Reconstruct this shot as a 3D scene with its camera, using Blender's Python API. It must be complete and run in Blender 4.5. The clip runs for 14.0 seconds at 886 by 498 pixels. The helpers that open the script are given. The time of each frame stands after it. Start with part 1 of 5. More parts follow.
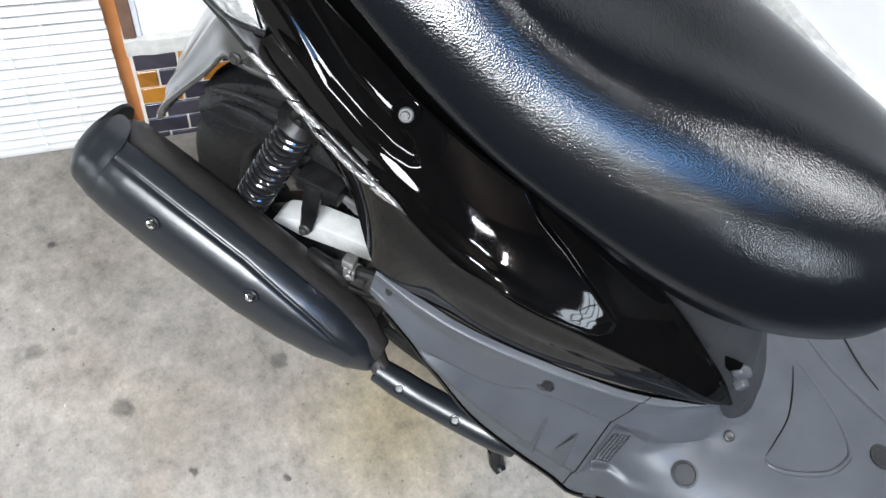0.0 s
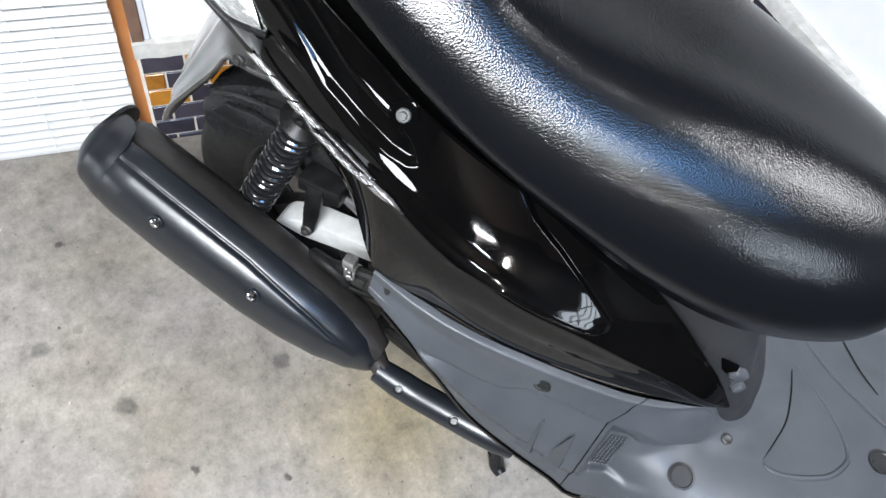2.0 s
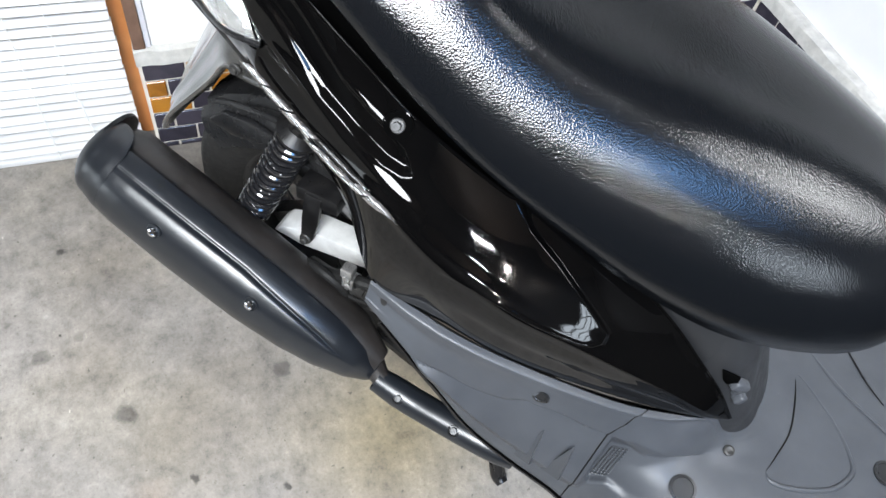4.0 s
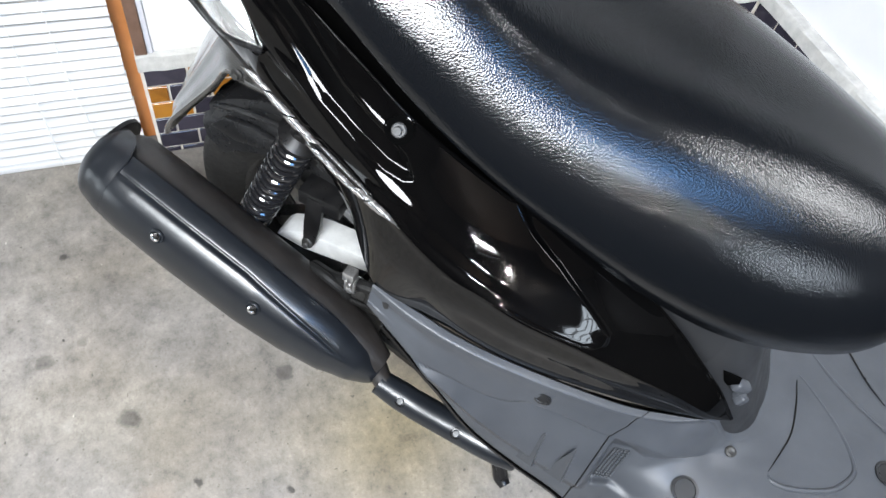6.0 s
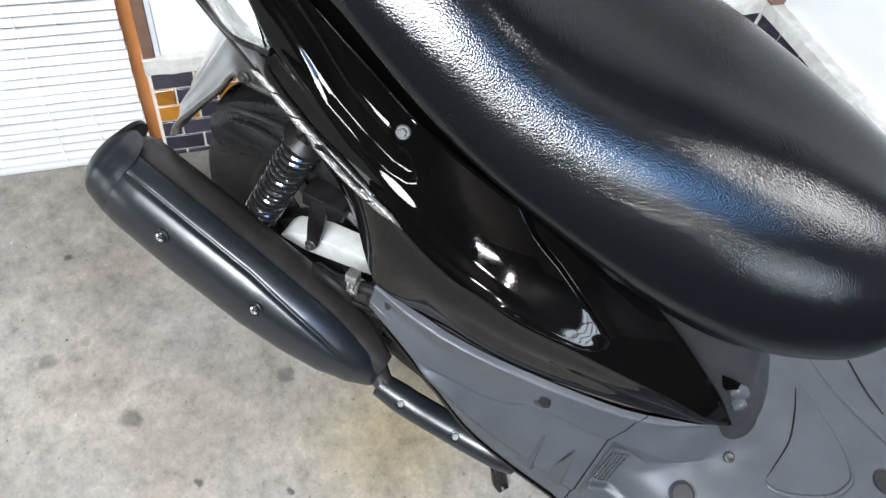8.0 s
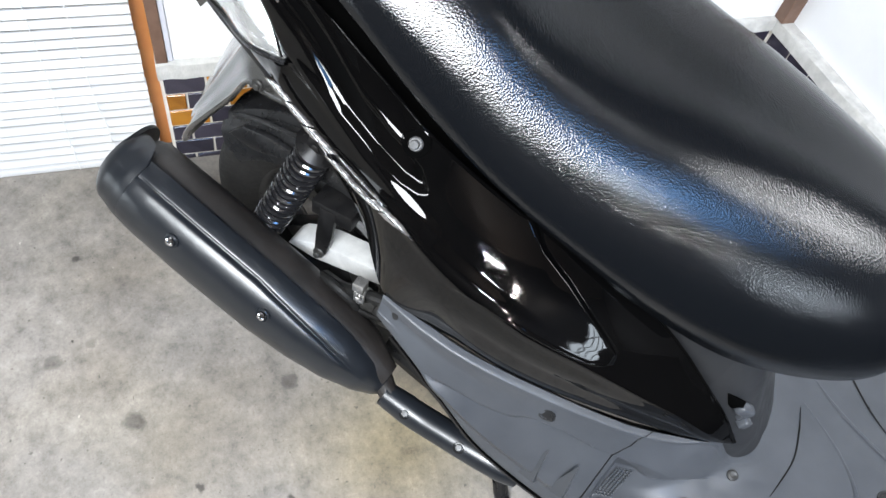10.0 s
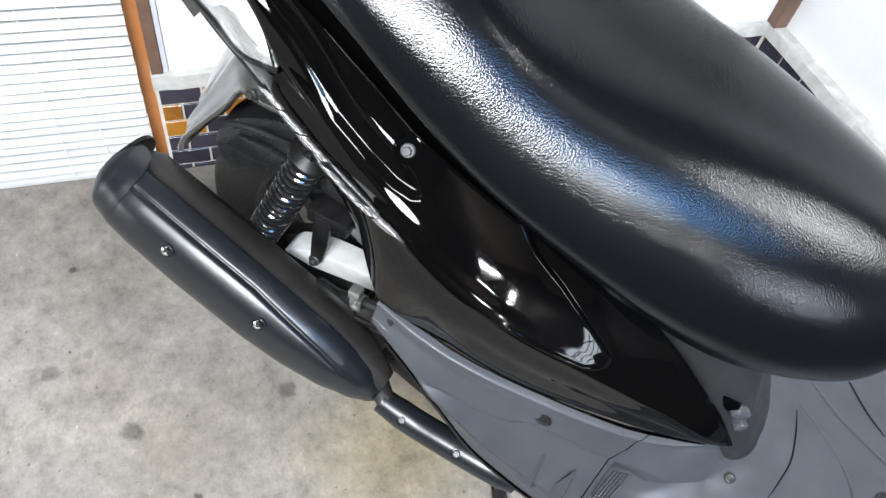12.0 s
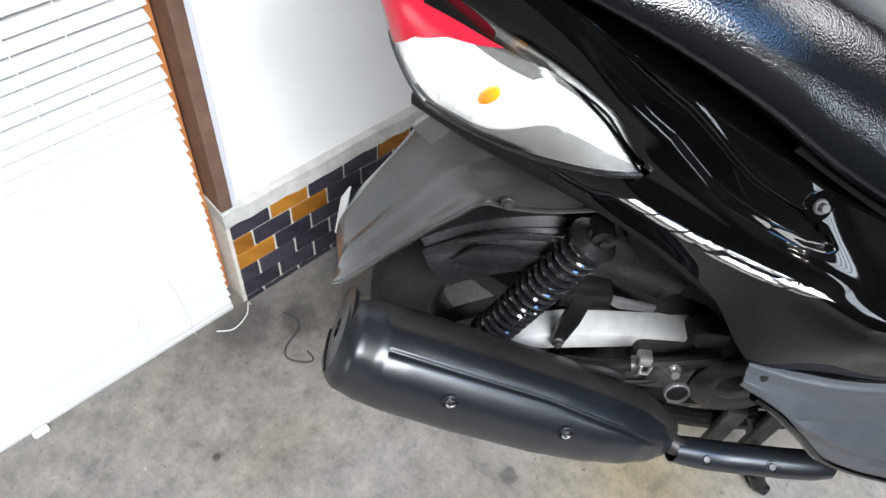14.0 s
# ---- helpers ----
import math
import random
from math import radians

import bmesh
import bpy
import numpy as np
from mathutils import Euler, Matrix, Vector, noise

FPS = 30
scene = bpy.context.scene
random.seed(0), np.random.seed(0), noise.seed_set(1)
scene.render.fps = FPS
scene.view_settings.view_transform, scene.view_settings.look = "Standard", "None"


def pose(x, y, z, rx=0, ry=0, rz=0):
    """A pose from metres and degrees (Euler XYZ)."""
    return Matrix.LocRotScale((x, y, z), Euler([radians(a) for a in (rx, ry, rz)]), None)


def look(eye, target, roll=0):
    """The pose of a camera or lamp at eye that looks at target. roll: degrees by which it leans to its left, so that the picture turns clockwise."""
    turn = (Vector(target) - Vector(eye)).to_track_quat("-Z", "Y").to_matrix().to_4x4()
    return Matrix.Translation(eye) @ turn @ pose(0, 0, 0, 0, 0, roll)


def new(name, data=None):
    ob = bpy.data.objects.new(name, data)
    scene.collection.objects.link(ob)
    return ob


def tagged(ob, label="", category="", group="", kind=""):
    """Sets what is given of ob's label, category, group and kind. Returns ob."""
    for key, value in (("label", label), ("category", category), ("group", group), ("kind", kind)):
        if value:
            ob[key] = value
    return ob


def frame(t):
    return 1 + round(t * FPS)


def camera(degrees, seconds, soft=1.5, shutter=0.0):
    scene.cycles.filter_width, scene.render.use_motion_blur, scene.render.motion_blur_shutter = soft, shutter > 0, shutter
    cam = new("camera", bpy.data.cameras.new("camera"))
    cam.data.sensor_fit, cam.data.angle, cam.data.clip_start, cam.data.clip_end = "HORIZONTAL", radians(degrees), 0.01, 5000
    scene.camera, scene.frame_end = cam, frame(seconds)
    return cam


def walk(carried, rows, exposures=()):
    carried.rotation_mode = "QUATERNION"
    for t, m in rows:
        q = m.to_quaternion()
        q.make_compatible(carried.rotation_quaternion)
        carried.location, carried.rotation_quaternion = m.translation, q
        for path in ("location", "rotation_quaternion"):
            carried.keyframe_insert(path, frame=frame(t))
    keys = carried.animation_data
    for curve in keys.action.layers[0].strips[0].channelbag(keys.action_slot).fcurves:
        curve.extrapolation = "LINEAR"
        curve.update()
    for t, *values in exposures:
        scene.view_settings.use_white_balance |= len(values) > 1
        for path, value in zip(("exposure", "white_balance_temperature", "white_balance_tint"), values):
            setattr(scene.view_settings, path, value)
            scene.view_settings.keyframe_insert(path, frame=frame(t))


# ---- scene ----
cam = camera(62.6, 14.0)
PATH = [
    (0, (1.064, 0.045, 1.136), (0.09, 0.665, -0.496), 15.4),
    (0.5, (1.063, 0.047, 1.138), (0.094, 0.664, -0.498), 15.3),
    (1, (1.067, 0.047, 1.138), (0.093, 0.66, -0.497), 15.0),
    (1.5, (1.072, 0.05, 1.14), (0.084, 0.657, -0.49), 14.9),
    (2, (1.077, 0.052, 1.14), (0.08, 0.653, -0.486), 14.7),
    (2.5, (1.07, 0.054, 1.142), (0.068, 0.642, -0.486), 14.3),
    (3, (1.07, 0.059, 1.14), (0.063, 0.642, -0.486), 13.8),
    (5.5, (1.074, 0.069, 1.143), (0.059, 0.65, -0.479), 13.7),
    (6, (1.073, 0.065, 1.144), (0.055, 0.645, -0.477), 13.2),
    (6.5, (1.076, 0.061, 1.143), (0.055, 0.64, -0.476), 13.4),
    (7, (1.081, 0.062, 1.144), (0.056, 0.64, -0.473), 13.5),
    (7.5, (1.083, 0.062, 1.145), (0.05, 0.641, -0.467), 13.4),
    (10, (1.08, 0.055, 1.149), (0.019, 0.631, -0.446), 14.3),
    (10.5, (1.081, 0.063, 1.149), (0.012, 0.638, -0.44), 14.1),
    (11, (1.084, 0.061, 1.149), (0.012, 0.639, -0.438), 13.9),
    (11.5, (1.085, 0.062, 1.15), (0.011, 0.64, -0.435), 13.7),
    (12, (1.085, 0.059, 1.151), (0.007, 0.64, -0.431), 13.5),
    (12.5, (1.073, 0.057, 1.152), (-0.002, 0.631, -0.434), 11.4),
    (12.7, (1.066, 0.057, 1.152), (0.003, 0.601, -0.453), 8.8),
    (12.9, (1.054, 0.041, 1.15), (0.001, 0.559, -0.469), 6.4),
    (13, (1.042, 0.024, 1.145), (-0.008, 0.538, -0.478), 5.5),
    (13.2, (1.008, -0.049, 1.141), (-0.031, 0.492, -0.481), 4.4),
    (13.3, (0.981, -0.1, 1.147), (-0.036, 0.464, -0.48), 4.3),
    (13.5, (0.934, -0.208, 1.146), (-0.058, 0.451, -0.46), 7.0),
    (13.7, (0.867, -0.27, 1.14), (-0.065, 0.489, -0.459), 10.2),
    (13.8, (0.821, -0.283, 1.126), (-0.075, 0.546, -0.458), 12.2),
    (14, (0.715, -0.284, 1.113), (-0.111, 0.62, -0.468), 6.7),
]
walk(cam, [(t, look(eye, target, roll)) for t, eye, target, roll in PATH], exposures=[(0.0, 0.68), (12.6, 0.68), (13.2, 0.88), (14.0, 0.64)])

# ---------------------------------------------------------------- world and light
world = bpy.data.worlds.new("sky")
world.use_nodes = True
scene.world = world
wn = world.node_tree.nodes
sky = wn.new("ShaderNodeTexSky")
sky.sky_type = "NISHITA"
sky.sun_disc = False
sky.sun_elevation = radians(59)
sky.sun_rotation = radians(304)
world.node_tree.links.new(sky.outputs[0], wn["Background"].inputs[0])
wn["Background"].inputs[1].default_value = 0.12


def lamp(name, kind, m, power, colour, size=None, size_y=None):
    data = bpy.data.lights.new(name, kind)
    data.energy, data.color = power, colour
    if kind == "AREA":
        data.shape, data.size, data.size_y = "RECTANGLE", size, size_y
    if kind == "POINT":
        data.shadow_soft_size = size
    if kind == "SUN":
        data.angle = radians(size)
    ob = new(name, data)
    ob.matrix_world = m
    return ob


lamp("sun", "SUN", look((-6, 4, 12), (0, 0, 0)), 2.5, (1.0, 0.95, 0.88), 0.6)
# daylight at the barred window
lamp("end_window_daylight", "AREA", look((3.70, 0.76, 1.32), (0.0, 0.6, 1.2)), 16, (0.80, 0.90, 1.0), 0.46, 0.76)
# low opening across the room is unseen, added for glints on emblem and silencer
lamp("added_low_light", "AREA", look((0.80, -2.79, 0.42), (0.80, 0.0, 0.42)), 8, (0.86, 0.94, 1.0), 0.88, 0.70)
# high side window is unseen, added for the white patches on the seat
lamp("added_side_light", "AREA", look((1.92, 1.385, 1.98), (1.8, 0.0, 0.6)), 15, (0.97, 0.98, 1.0), 0.60, 0.66)
# three roof openings and their lamps are unseen, added for the seat's highlights
lamp("added_nose_light", "AREA", look((1.79, 1.24, 2.55), (1.79, 1.24, 0.0)), 9, (0.96, 0.98, 1.0), 0.36, 0.22)
lamp("added_blue_light", "AREA", look((2.59, 0.37, 2.55), (2.59, 0.37, 0.0)), 20, (0.20, 0.48, 1.0), 0.88, 0.84)
lamp("added_roof_light", "AREA", look((2.27, -0.95, 2.55), (2.27, -0.95, 0.0)), 206, (0.915, 0.960, 1.0), 0.84, 1.68)
# short fluorescent tube and a small bulb on the end wall
lamp("tube_light", "AREA", look((3.50, -0.24, 2.31), (0.75, 0.30, 0.60)), 8, (0.92, 0.97, 1.0), 0.30, 0.014)
lamp("bulb_light", "POINT", pose(3.50, 0.01, 2.14), 12, (1.0, 0.96, 0.90), 0.022)

# ---------------------------------------------------------------- materials
def material(name, colour=(0.5, 0.5, 0.5), rough=0.5, metal=0.0, **more):
    m = bpy.data.materials.new(name)
    m.use_nodes = True
    b = m.node_tree.nodes["Principled BSDF"]
    b.inputs["Base Color"].default_value = (*colour, 1)
    b.inputs["Roughness"].default_value = rough
    b.inputs["Metallic"].default_value = metal
    for key, value in more.items():
        b.inputs[key.replace("_", " ")].default_value = value
    return m


def node(m, kind, **props):
    n = m.node_tree.nodes.new(kind)
    for key, value in props.items():
        if key in n.inputs:
            n.inputs[key].default_value = value
    return n


def join(m, a, b):
    m.node_tree.links.new(a, b)


def noise_of(m, scale, detail=4.0, rough=0.6, coords="Object"):
    tc = node(m, "ShaderNodeTexCoord")
    n = node(m, "ShaderNodeTexNoise", Scale=scale, Detail=detail, Roughness=rough)
    join(m, tc.outputs[coords], n.inputs["Vector"])
    return n


def ramp_of(m, source, stops):
    r = node(m, "ShaderNodeValToRGB")
    els = r.color_ramp.elements
    while len(els) < len(stops):
        els.new(0.5)
    for e, (at, c) in zip(els, stops):
        e.position, e.color = at, (c, c, c, 1) if isinstance(c, float) else (*c, 1)
    join(m, source, r.inputs[0])
    return r


def bump_of(m, source, strength, distance):
    bp = node(m, "ShaderNodeBump", Strength=strength, Distance=distance)
    join(m, source, bp.inputs["Height"])
    join(m, bp.outputs[0], m.node_tree.nodes["Principled BSDF"].inputs["Normal"])
    return bp


def vary(m, scale, low, high, rough=None, bump=None, detail=5.0):
    """Colour between two tones by noise; roughness and relief likewise."""
    b = m.node_tree.nodes["Principled BSDF"]
    n = noise_of(m, scale, detail)
    join(m, ramp_of(m, n.outputs[0], [(0.3, low), (0.7, high)]).outputs[0], b.inputs["Base Color"])
    if rough:
        n2 = noise_of(m, scale * 3.1, 3.0)
        join(m, ramp_of(m, n2.outputs[0], [(0.3, rough[0]), (0.7, rough[1])]).outputs[0], b.inputs["Roughness"])
    if bump:
        n3 = noise_of(m, bump[0], 3.0)
        bump_of(m, n3.outputs[0], bump[1], bump[2])
    return m


GLOSS = vary(material("gloss_black_paint", rough=0.03, Specular_IOR_Level=0.22), 9, (0.0009, 0.0009, 0.0010), (0.0020, 0.0019, 0.0019), rough=(0.03, 0.05))
PLASTIC = vary(material("grey_moulded_plastic", Specular_IOR_Level=0.42), 14, (0.037, 0.040, 0.046), (0.053, 0.0565, 0.063), rough=(0.36, 0.48), bump=(900, 0.25, 0.0006))
DARKPLASTIC = vary(material("dark_moulded_plastic", Specular_IOR_Level=0.4), 14, (0.009, 0.009, 0.0095), (0.015, 0.015, 0.0155), rough=(0.24, 0.34), bump=(900, 0.25, 0.0006))
COWLPLASTIC = vary(material("dark_grey_cowl_plastic", Specular_IOR_Level=0.4), 14, (0.014, 0.0145, 0.016), (0.022, 0.0225, 0.024), rough=(0.40, 0.52), bump=(900, 0.2, 0.0005))
FENDER = vary(material("weathered_fender_plastic", Specular_IOR_Level=0.8, Coat_Weight=0.85, Coat_Roughness=0.12), 7, (0.026, 0.0255, 0.0235), (0.034, 0.033, 0.031), rough=(0.20, 0.28))
MUFFLER = vary(material("satin_black_heat_paint", Specular_IOR_Level=0.55), 18, (0.0062, 0.0074, 0.0096), (0.0094, 0.0112, 0.0140), rough=(0.29, 0.35))
CAN = vary(material("sooty_steel_can"), 30, (0.009, 0.0080, 0.0075), (0.020, 0.0168, 0.0152), rough=(0.38, 0.55))
RUBBER = vary(material("tyre_rubber", Specular_IOR_Level=0.3), 40, (0.006, 0.006, 0.006), (0.012, 0.0115, 0.011), rough=(0.55, 0.75), bump=(500, 0.3, 0.001))
BLACKMETAL = vary(material("black_painted_metal", Specular_IOR_Level=0.35), 40, (0.004, 0.004, 0.0045), (0.010, 0.0095, 0.0095), rough=(0.26, 0.4))
SPRING = material("black_spring_enamel", (0.010, 0.010, 0.011), 0.10, 0.0, Coat_Weight=1.0, Coat_Roughness=0.05)
GREYSHEET = vary(material("dull_grey_sheet_metal", metal=0.5), 30, (0.16, 0.16, 0.165), (0.24, 0.24, 0.245), rough=(0.30, 0.45))
CHROME = material("bright_chrome", (0.75, 0.75, 0.76), 0.12, 1.0)
STEEL = vary(material("zinc_bolt_steel", metal=0.9), 300, (0.42, 0.41, 0.40), (0.62, 0.61, 0.60), rough=(0.25, 0.42))
ALU = vary(material("cast_aluminium", metal=0.15), 60, (0.48, 0.48, 0.475), (0.60, 0.60, 0.59), rough=(0.36, 0.5), bump=(900, 0.2, 0.0005))
GRIME = vary(material("grimy_casting", metal=0.3), 45, (0.014, 0.0135, 0.013), (0.055, 0.053, 0.050), rough=(0.4, 0.6), bump=(300, 0.4, 0.001))
# near black, shared by casing, tail underside, inner filler and joints
NEARBLACK = vary(material("dark_engine_casing", Specular_IOR_Level=0.2), 30, (0.003, 0.003, 0.003), (0.007, 0.0065, 0.006), rough=(0.5, 0.7))
EMBLEM = material("silver_emblem_film", (0.58, 0.58, 0.59), 0.26, 1.0)
bump_of(EMBLEM, noise_of(EMBLEM, 60, 1).outputs[0], 0.4, 0.004)
# near-zero black that paints shade in recess, slot and seat gap
SHADEBLACK = material("shade_black", (0.001, 0.001, 0.001), 0.9, Specular_IOR_Level=0.02)

SEAT = material("black_grained_vinyl", (0.0036, 0.0042, 0.0052), 0.3, Specular_IOR_Level=0.40)
n = noise_of(SEAT, 6, 3)
join(SEAT, ramp_of(SEAT, n.outputs[0], [(0.3, 0.13), (0.7, 0.19)]).outputs[0], SEAT.node_tree.nodes["Principled BSDF"].inputs["Roughness"])
tc = node(SEAT, "ShaderNodeTexCoord")
v = node(SEAT, "ShaderNodeTexVoronoi", Scale=600.0)
v.feature = "F1"
w = noise_of(SEAT, 220, 3)
mixv = node(SEAT, "ShaderNodeVectorMath")
mixv.operation = "MULTIPLY_ADD"
mixv.inputs[1].default_value = (0.0006, 0.0006, 0.0006)
join(SEAT, w.outputs["Color"], mixv.inputs[0])
join(SEAT, tc.outputs["Object"], mixv.inputs[2])
join(SEAT, mixv.outputs[0], v.inputs["Vector"])
bump_of(SEAT, v.outputs["Distance"], 0.25, 0.0006)

LENS = material("clear_lamp_lens", (0.97, 0.97, 0.95), 0.03, 0.0, Transmission_Weight=0.94, IOR=1.25)
REDLENS = material("red_lamp_lens", (0.60, 0.012, 0.035), 0.22, 0.0, Transmission_Weight=0.25)
REFLECTOR = material("lamp_reflector_silver", (0.87, 0.87, 0.85), 0.28, 0.40)
bump_of(REFLECTOR, noise_of(REFLECTOR, 44, 1).outputs[0], 0.55, 0.012)
BEZEL = vary(material("smoky_bezel_plastic"), 60, (0.02, 0.02, 0.018), (0.07, 0.07, 0.065), rough=(0.15, 0.3))
AMBERBULB = material("amber_bulb_glass", (0.90, 0.30, 0.01), 0.15)
DULLBOLT = vary(material("dull_zinc_bolt", metal=0.1, Specular_IOR_Level=0.3), 300, (0.05, 0.05, 0.05), (0.10, 0.10, 0.10), rough=(0.35, 0.5))
PLATE = material("number_plate_white", (0.78, 0.78, 0.76), 0.4)

BLIND = vary(material("white_blind_slat"), 5, (0.52, 0.52, 0.52), (0.60, 0.60, 0.595), rough=(0.35, 0.5))
PANEL = vary(material("white_painted_board"), 3, (0.74, 0.74, 0.74), (0.82, 0.82, 0.82), rough=(0.45, 0.6), bump=(60, 0.1, 0.002))
WOOD = vary(material("brown_stained_timber"), 20, (0.10, 0.055, 0.036), (0.17, 0.10, 0.07), rough=(0.45, 0.6))
ORANGE = vary(material("orange_varnished_timber"), 14, (0.55, 0.20, 0.055), (0.66, 0.27, 0.09), rough=(0.4, 0.55))
MORTAR = vary(material("cement_sill"), 30, (0.36, 0.35, 0.33), (0.54, 0.53, 0.50), rough=(0.7, 0.9), bump=(200, 0.5, 0.002))
GROUT = vary(material("pale_tile_grout"), 60, (0.50, 0.46, 0.40), (0.66, 0.62, 0.56), rough=(0.8, 0.9), bump=(400, 0.4, 0.001))
PLASTER = vary(material("white_plaster"), 4, (0.70, 0.69, 0.67), (0.80, 0.79, 0.77), rough=(0.7, 0.9), bump=(90, 0.3, 0.002))
CEIL = vary(material("dark_board_ceiling"), 3, (0.105, 0.080, 0.066), (0.165, 0.128, 0.105), rough=(0.6, 0.8))
TUBEGLOW = material("tube_glow", (1, 1, 1), 0.4, Emission_Color=(1, 0.98, 0.95, 1), Emission_Strength=6.0)
DARKWALL = vary(material("dark_stained_boards"), 5, (0.014, 0.0105, 0.009), (0.026, 0.019, 0.015), rough=(0.5, 0.7))
CORD = material("white_cord", (0.7, 0.7, 0.68), 0.6)
WIRE = material("grey_wire", (0.06, 0.058, 0.055), 0.5)


def tile_glaze(name, low, high):
    m = material(name, low, 0.16)
    b = m.node_tree.nodes["Principled BSDF"]
    info = node(m, "ShaderNodeObjectInfo")
    n = noise_of(m, 24, 4)
    add = node(m, "ShaderNodeMath")
    add.operation = "MULTIPLY_ADD"
    join(m, info.outputs["Random"], add.inputs[0])
    add.inputs[1].default_value = 0.5
    join(m, n.outputs[0], add.inputs[2])
    join(m, ramp_of(m, add.outputs[0], [(0.35, low), (1.0, high)]).outputs[0], b.inputs["Base Color"])
    bump_of(m, noise_of(m, 70, 2).outputs[0], 0.15, 0.003)
    return m


DARKTILE = tile_glaze("dark_violet_tile_glaze", (0.016, 0.015, 0.024), (0.045, 0.040, 0.055))
AMBERTILE = tile_glaze("amber_tile_glaze", (0.20, 0.072, 0.008), (0.40, 0.17, 0.022))

# concrete: cloudy grey with tan areas, pores, grit and a few round oil spots
CONCRETE = material("worn_concrete", rough=0.75)
b = CONCRETE.node_tree.nodes["Principled BSDF"]
big, mid, fine = noise_of(CONCRETE, 2.6, 4), noise_of(CONCRETE, 22, 9, 0.72), noise_of(CONCRETE, 210, 6, 0.7)
tone = ramp_of(CONCRETE, big.outputs[0], [(0.32, (0.196, 0.177, 0.155)), (0.5, (0.226, 0.206, 0.183)), (0.68, (0.247, 0.222, 0.187))])
cloud = ramp_of(CONCRETE, mid.outputs[0], [(0.34, 0.60), (0.43, 0.85), (0.51, 1.0), (0.60, 1.13), (0.70, 1.38)])
grit = ramp_of(CONCRETE, fine.outputs[0], [(0.30, 0.55), (0.40, 0.94), (0.62, 1.02), (0.72, 1.35)])


def times(m, a, c):
    mix = node(m, "ShaderNodeMix")
    mix.data_type, mix.blend_type = "RGBA", "MULTIPLY"
    mix.inputs[0].default_value = 1.0
    join(m, a, mix.inputs[6])
    join(m, c, mix.inputs[7])
    return mix.outputs[2]


scuff = ramp_of(CONCRETE, noise_of(CONCRETE, 75, 8, 0.75).outputs[0], [(0.36, 0.80), (0.47, 0.97), (0.56, 1.02), (0.68, 1.18)])
tint = times(CONCRETE, times(CONCRETE, times(CONCRETE, tone.outputs[0], cloud.outputs[0]), grit.outputs[0]), scuff.outputs[0])
tc = node(CONCRETE, "ShaderNodeTexCoord")
wob = noise_of(CONCRETE, 45, 3)
shift = node(CONCRETE, "ShaderNodeVectorMath")
shift.operation = "MULTIPLY_ADD"
shift.inputs[1].default_value = (0.022, 0.022, 0.0)
join(CONCRETE, wob.outputs["Color"], shift.inputs[0])
join(CONCRETE, tc.outputs["Object"], shift.inputs[2])
# the last two spots paint shade at the foot of blind and wall
SPOTS = [(0.543, 0.142, 0.014, 0.50), (0.558, -0.105, 0.017, 0.56), (0.223, -0.180, 0.007, 0.35), (0.426, -0.221, 0.014, 0.6),
         (0.401, -0.165, 0.010, 0.75), (0.685, -0.017, 0.007, 0.3), (0.736, 0.110, 0.007, 0.3), (0.10, 0.06, 0.035, 0.6), (0.05, -0.02, 0.05, 0.6)]
for sx, sy, sr, dark in SPOTS:
    d = node(CONCRETE, "ShaderNodeVectorMath")
    d.operation = "DISTANCE"
    d.inputs[1].default_value = (sx, sy, 0.0)
    join(CONCRETE, shift.outputs[0], d.inputs[0])
    tint = times(CONCRETE, tint, ramp_of(CONCRETE, d.outputs["Value"], [(sr * 0.75, dark), (sr * 1.15, 1.0)]).outputs[0])
# broad tan and rusty stains, faint pale and dark tones
# the last entry darkens the concrete for the shade under the blind
for sx, sy, sr, soft, colour in ((0.45, -0.14, 0.02, 0.11, (0.84, 0.82, 0.79)), (0.27, -0.11, 0.02, 0.13, (0.80, 0.78, 0.75)), (0.62, -0.06, 0.02, 0.09, (0.87, 0.86, 0.84)), (0.69, 0.29, 0.03, 0.20, (1.0, 0.90, 0.64)), (0.705, -0.085, 0.010, 0.045, (0.99, 0.92, 0.87)), (0.57, 0.05, 0.06, 0.17, (0.86, 0.84, 0.81)), (0.43, -0.26, 0.06, 0.20, (1.12, 1.12, 1.13)), (0.05, -0.06, 0.03, 0.16, (0.62, 0.62, 0.64))):
    d = node(CONCRETE, "ShaderNodeVectorMath")
    d.operation = "DISTANCE"
    d.inputs[1].default_value = (sx, sy, 0.0)
    join(CONCRETE, shift.outputs[0], d.inputs[0])
    tint = times(CONCRETE, tint, ramp_of(CONCRETE, d.outputs["Value"], [(sr, colour), (soft, (1.0, 1.0, 1.0))]).outputs[0])
# scattered dark pits and pale flecks of uneven size
for scale, stops in ((11.0, [(0.018, 0.25), (0.034, 1.0)]), (17.0, [(0.025, 1.7), (0.045, 1.0)]), (38.0, [(0.05, 0.55), (0.085, 1.0)])):
    vo = node(CONCRETE, "ShaderNodeTexVoronoi", Scale=scale)
    join(CONCRETE, shift.outputs[0], vo.inputs["Vector"])
    tint = times(CONCRETE, tint, ramp_of(CONCRETE, vo.outputs["Distance"], stops).outputs[0])
join(CONCRETE, tint, b.inputs["Base Color"])
join(CONCRETE, ramp_of(CONCRETE, mid.outputs[0], [(0.3, 0.55), (0.7, 0.85)]).outputs[0], b.inputs["Roughness"])
bump_of(CONCRETE, mid.outputs[0], 0.30, 0.006)

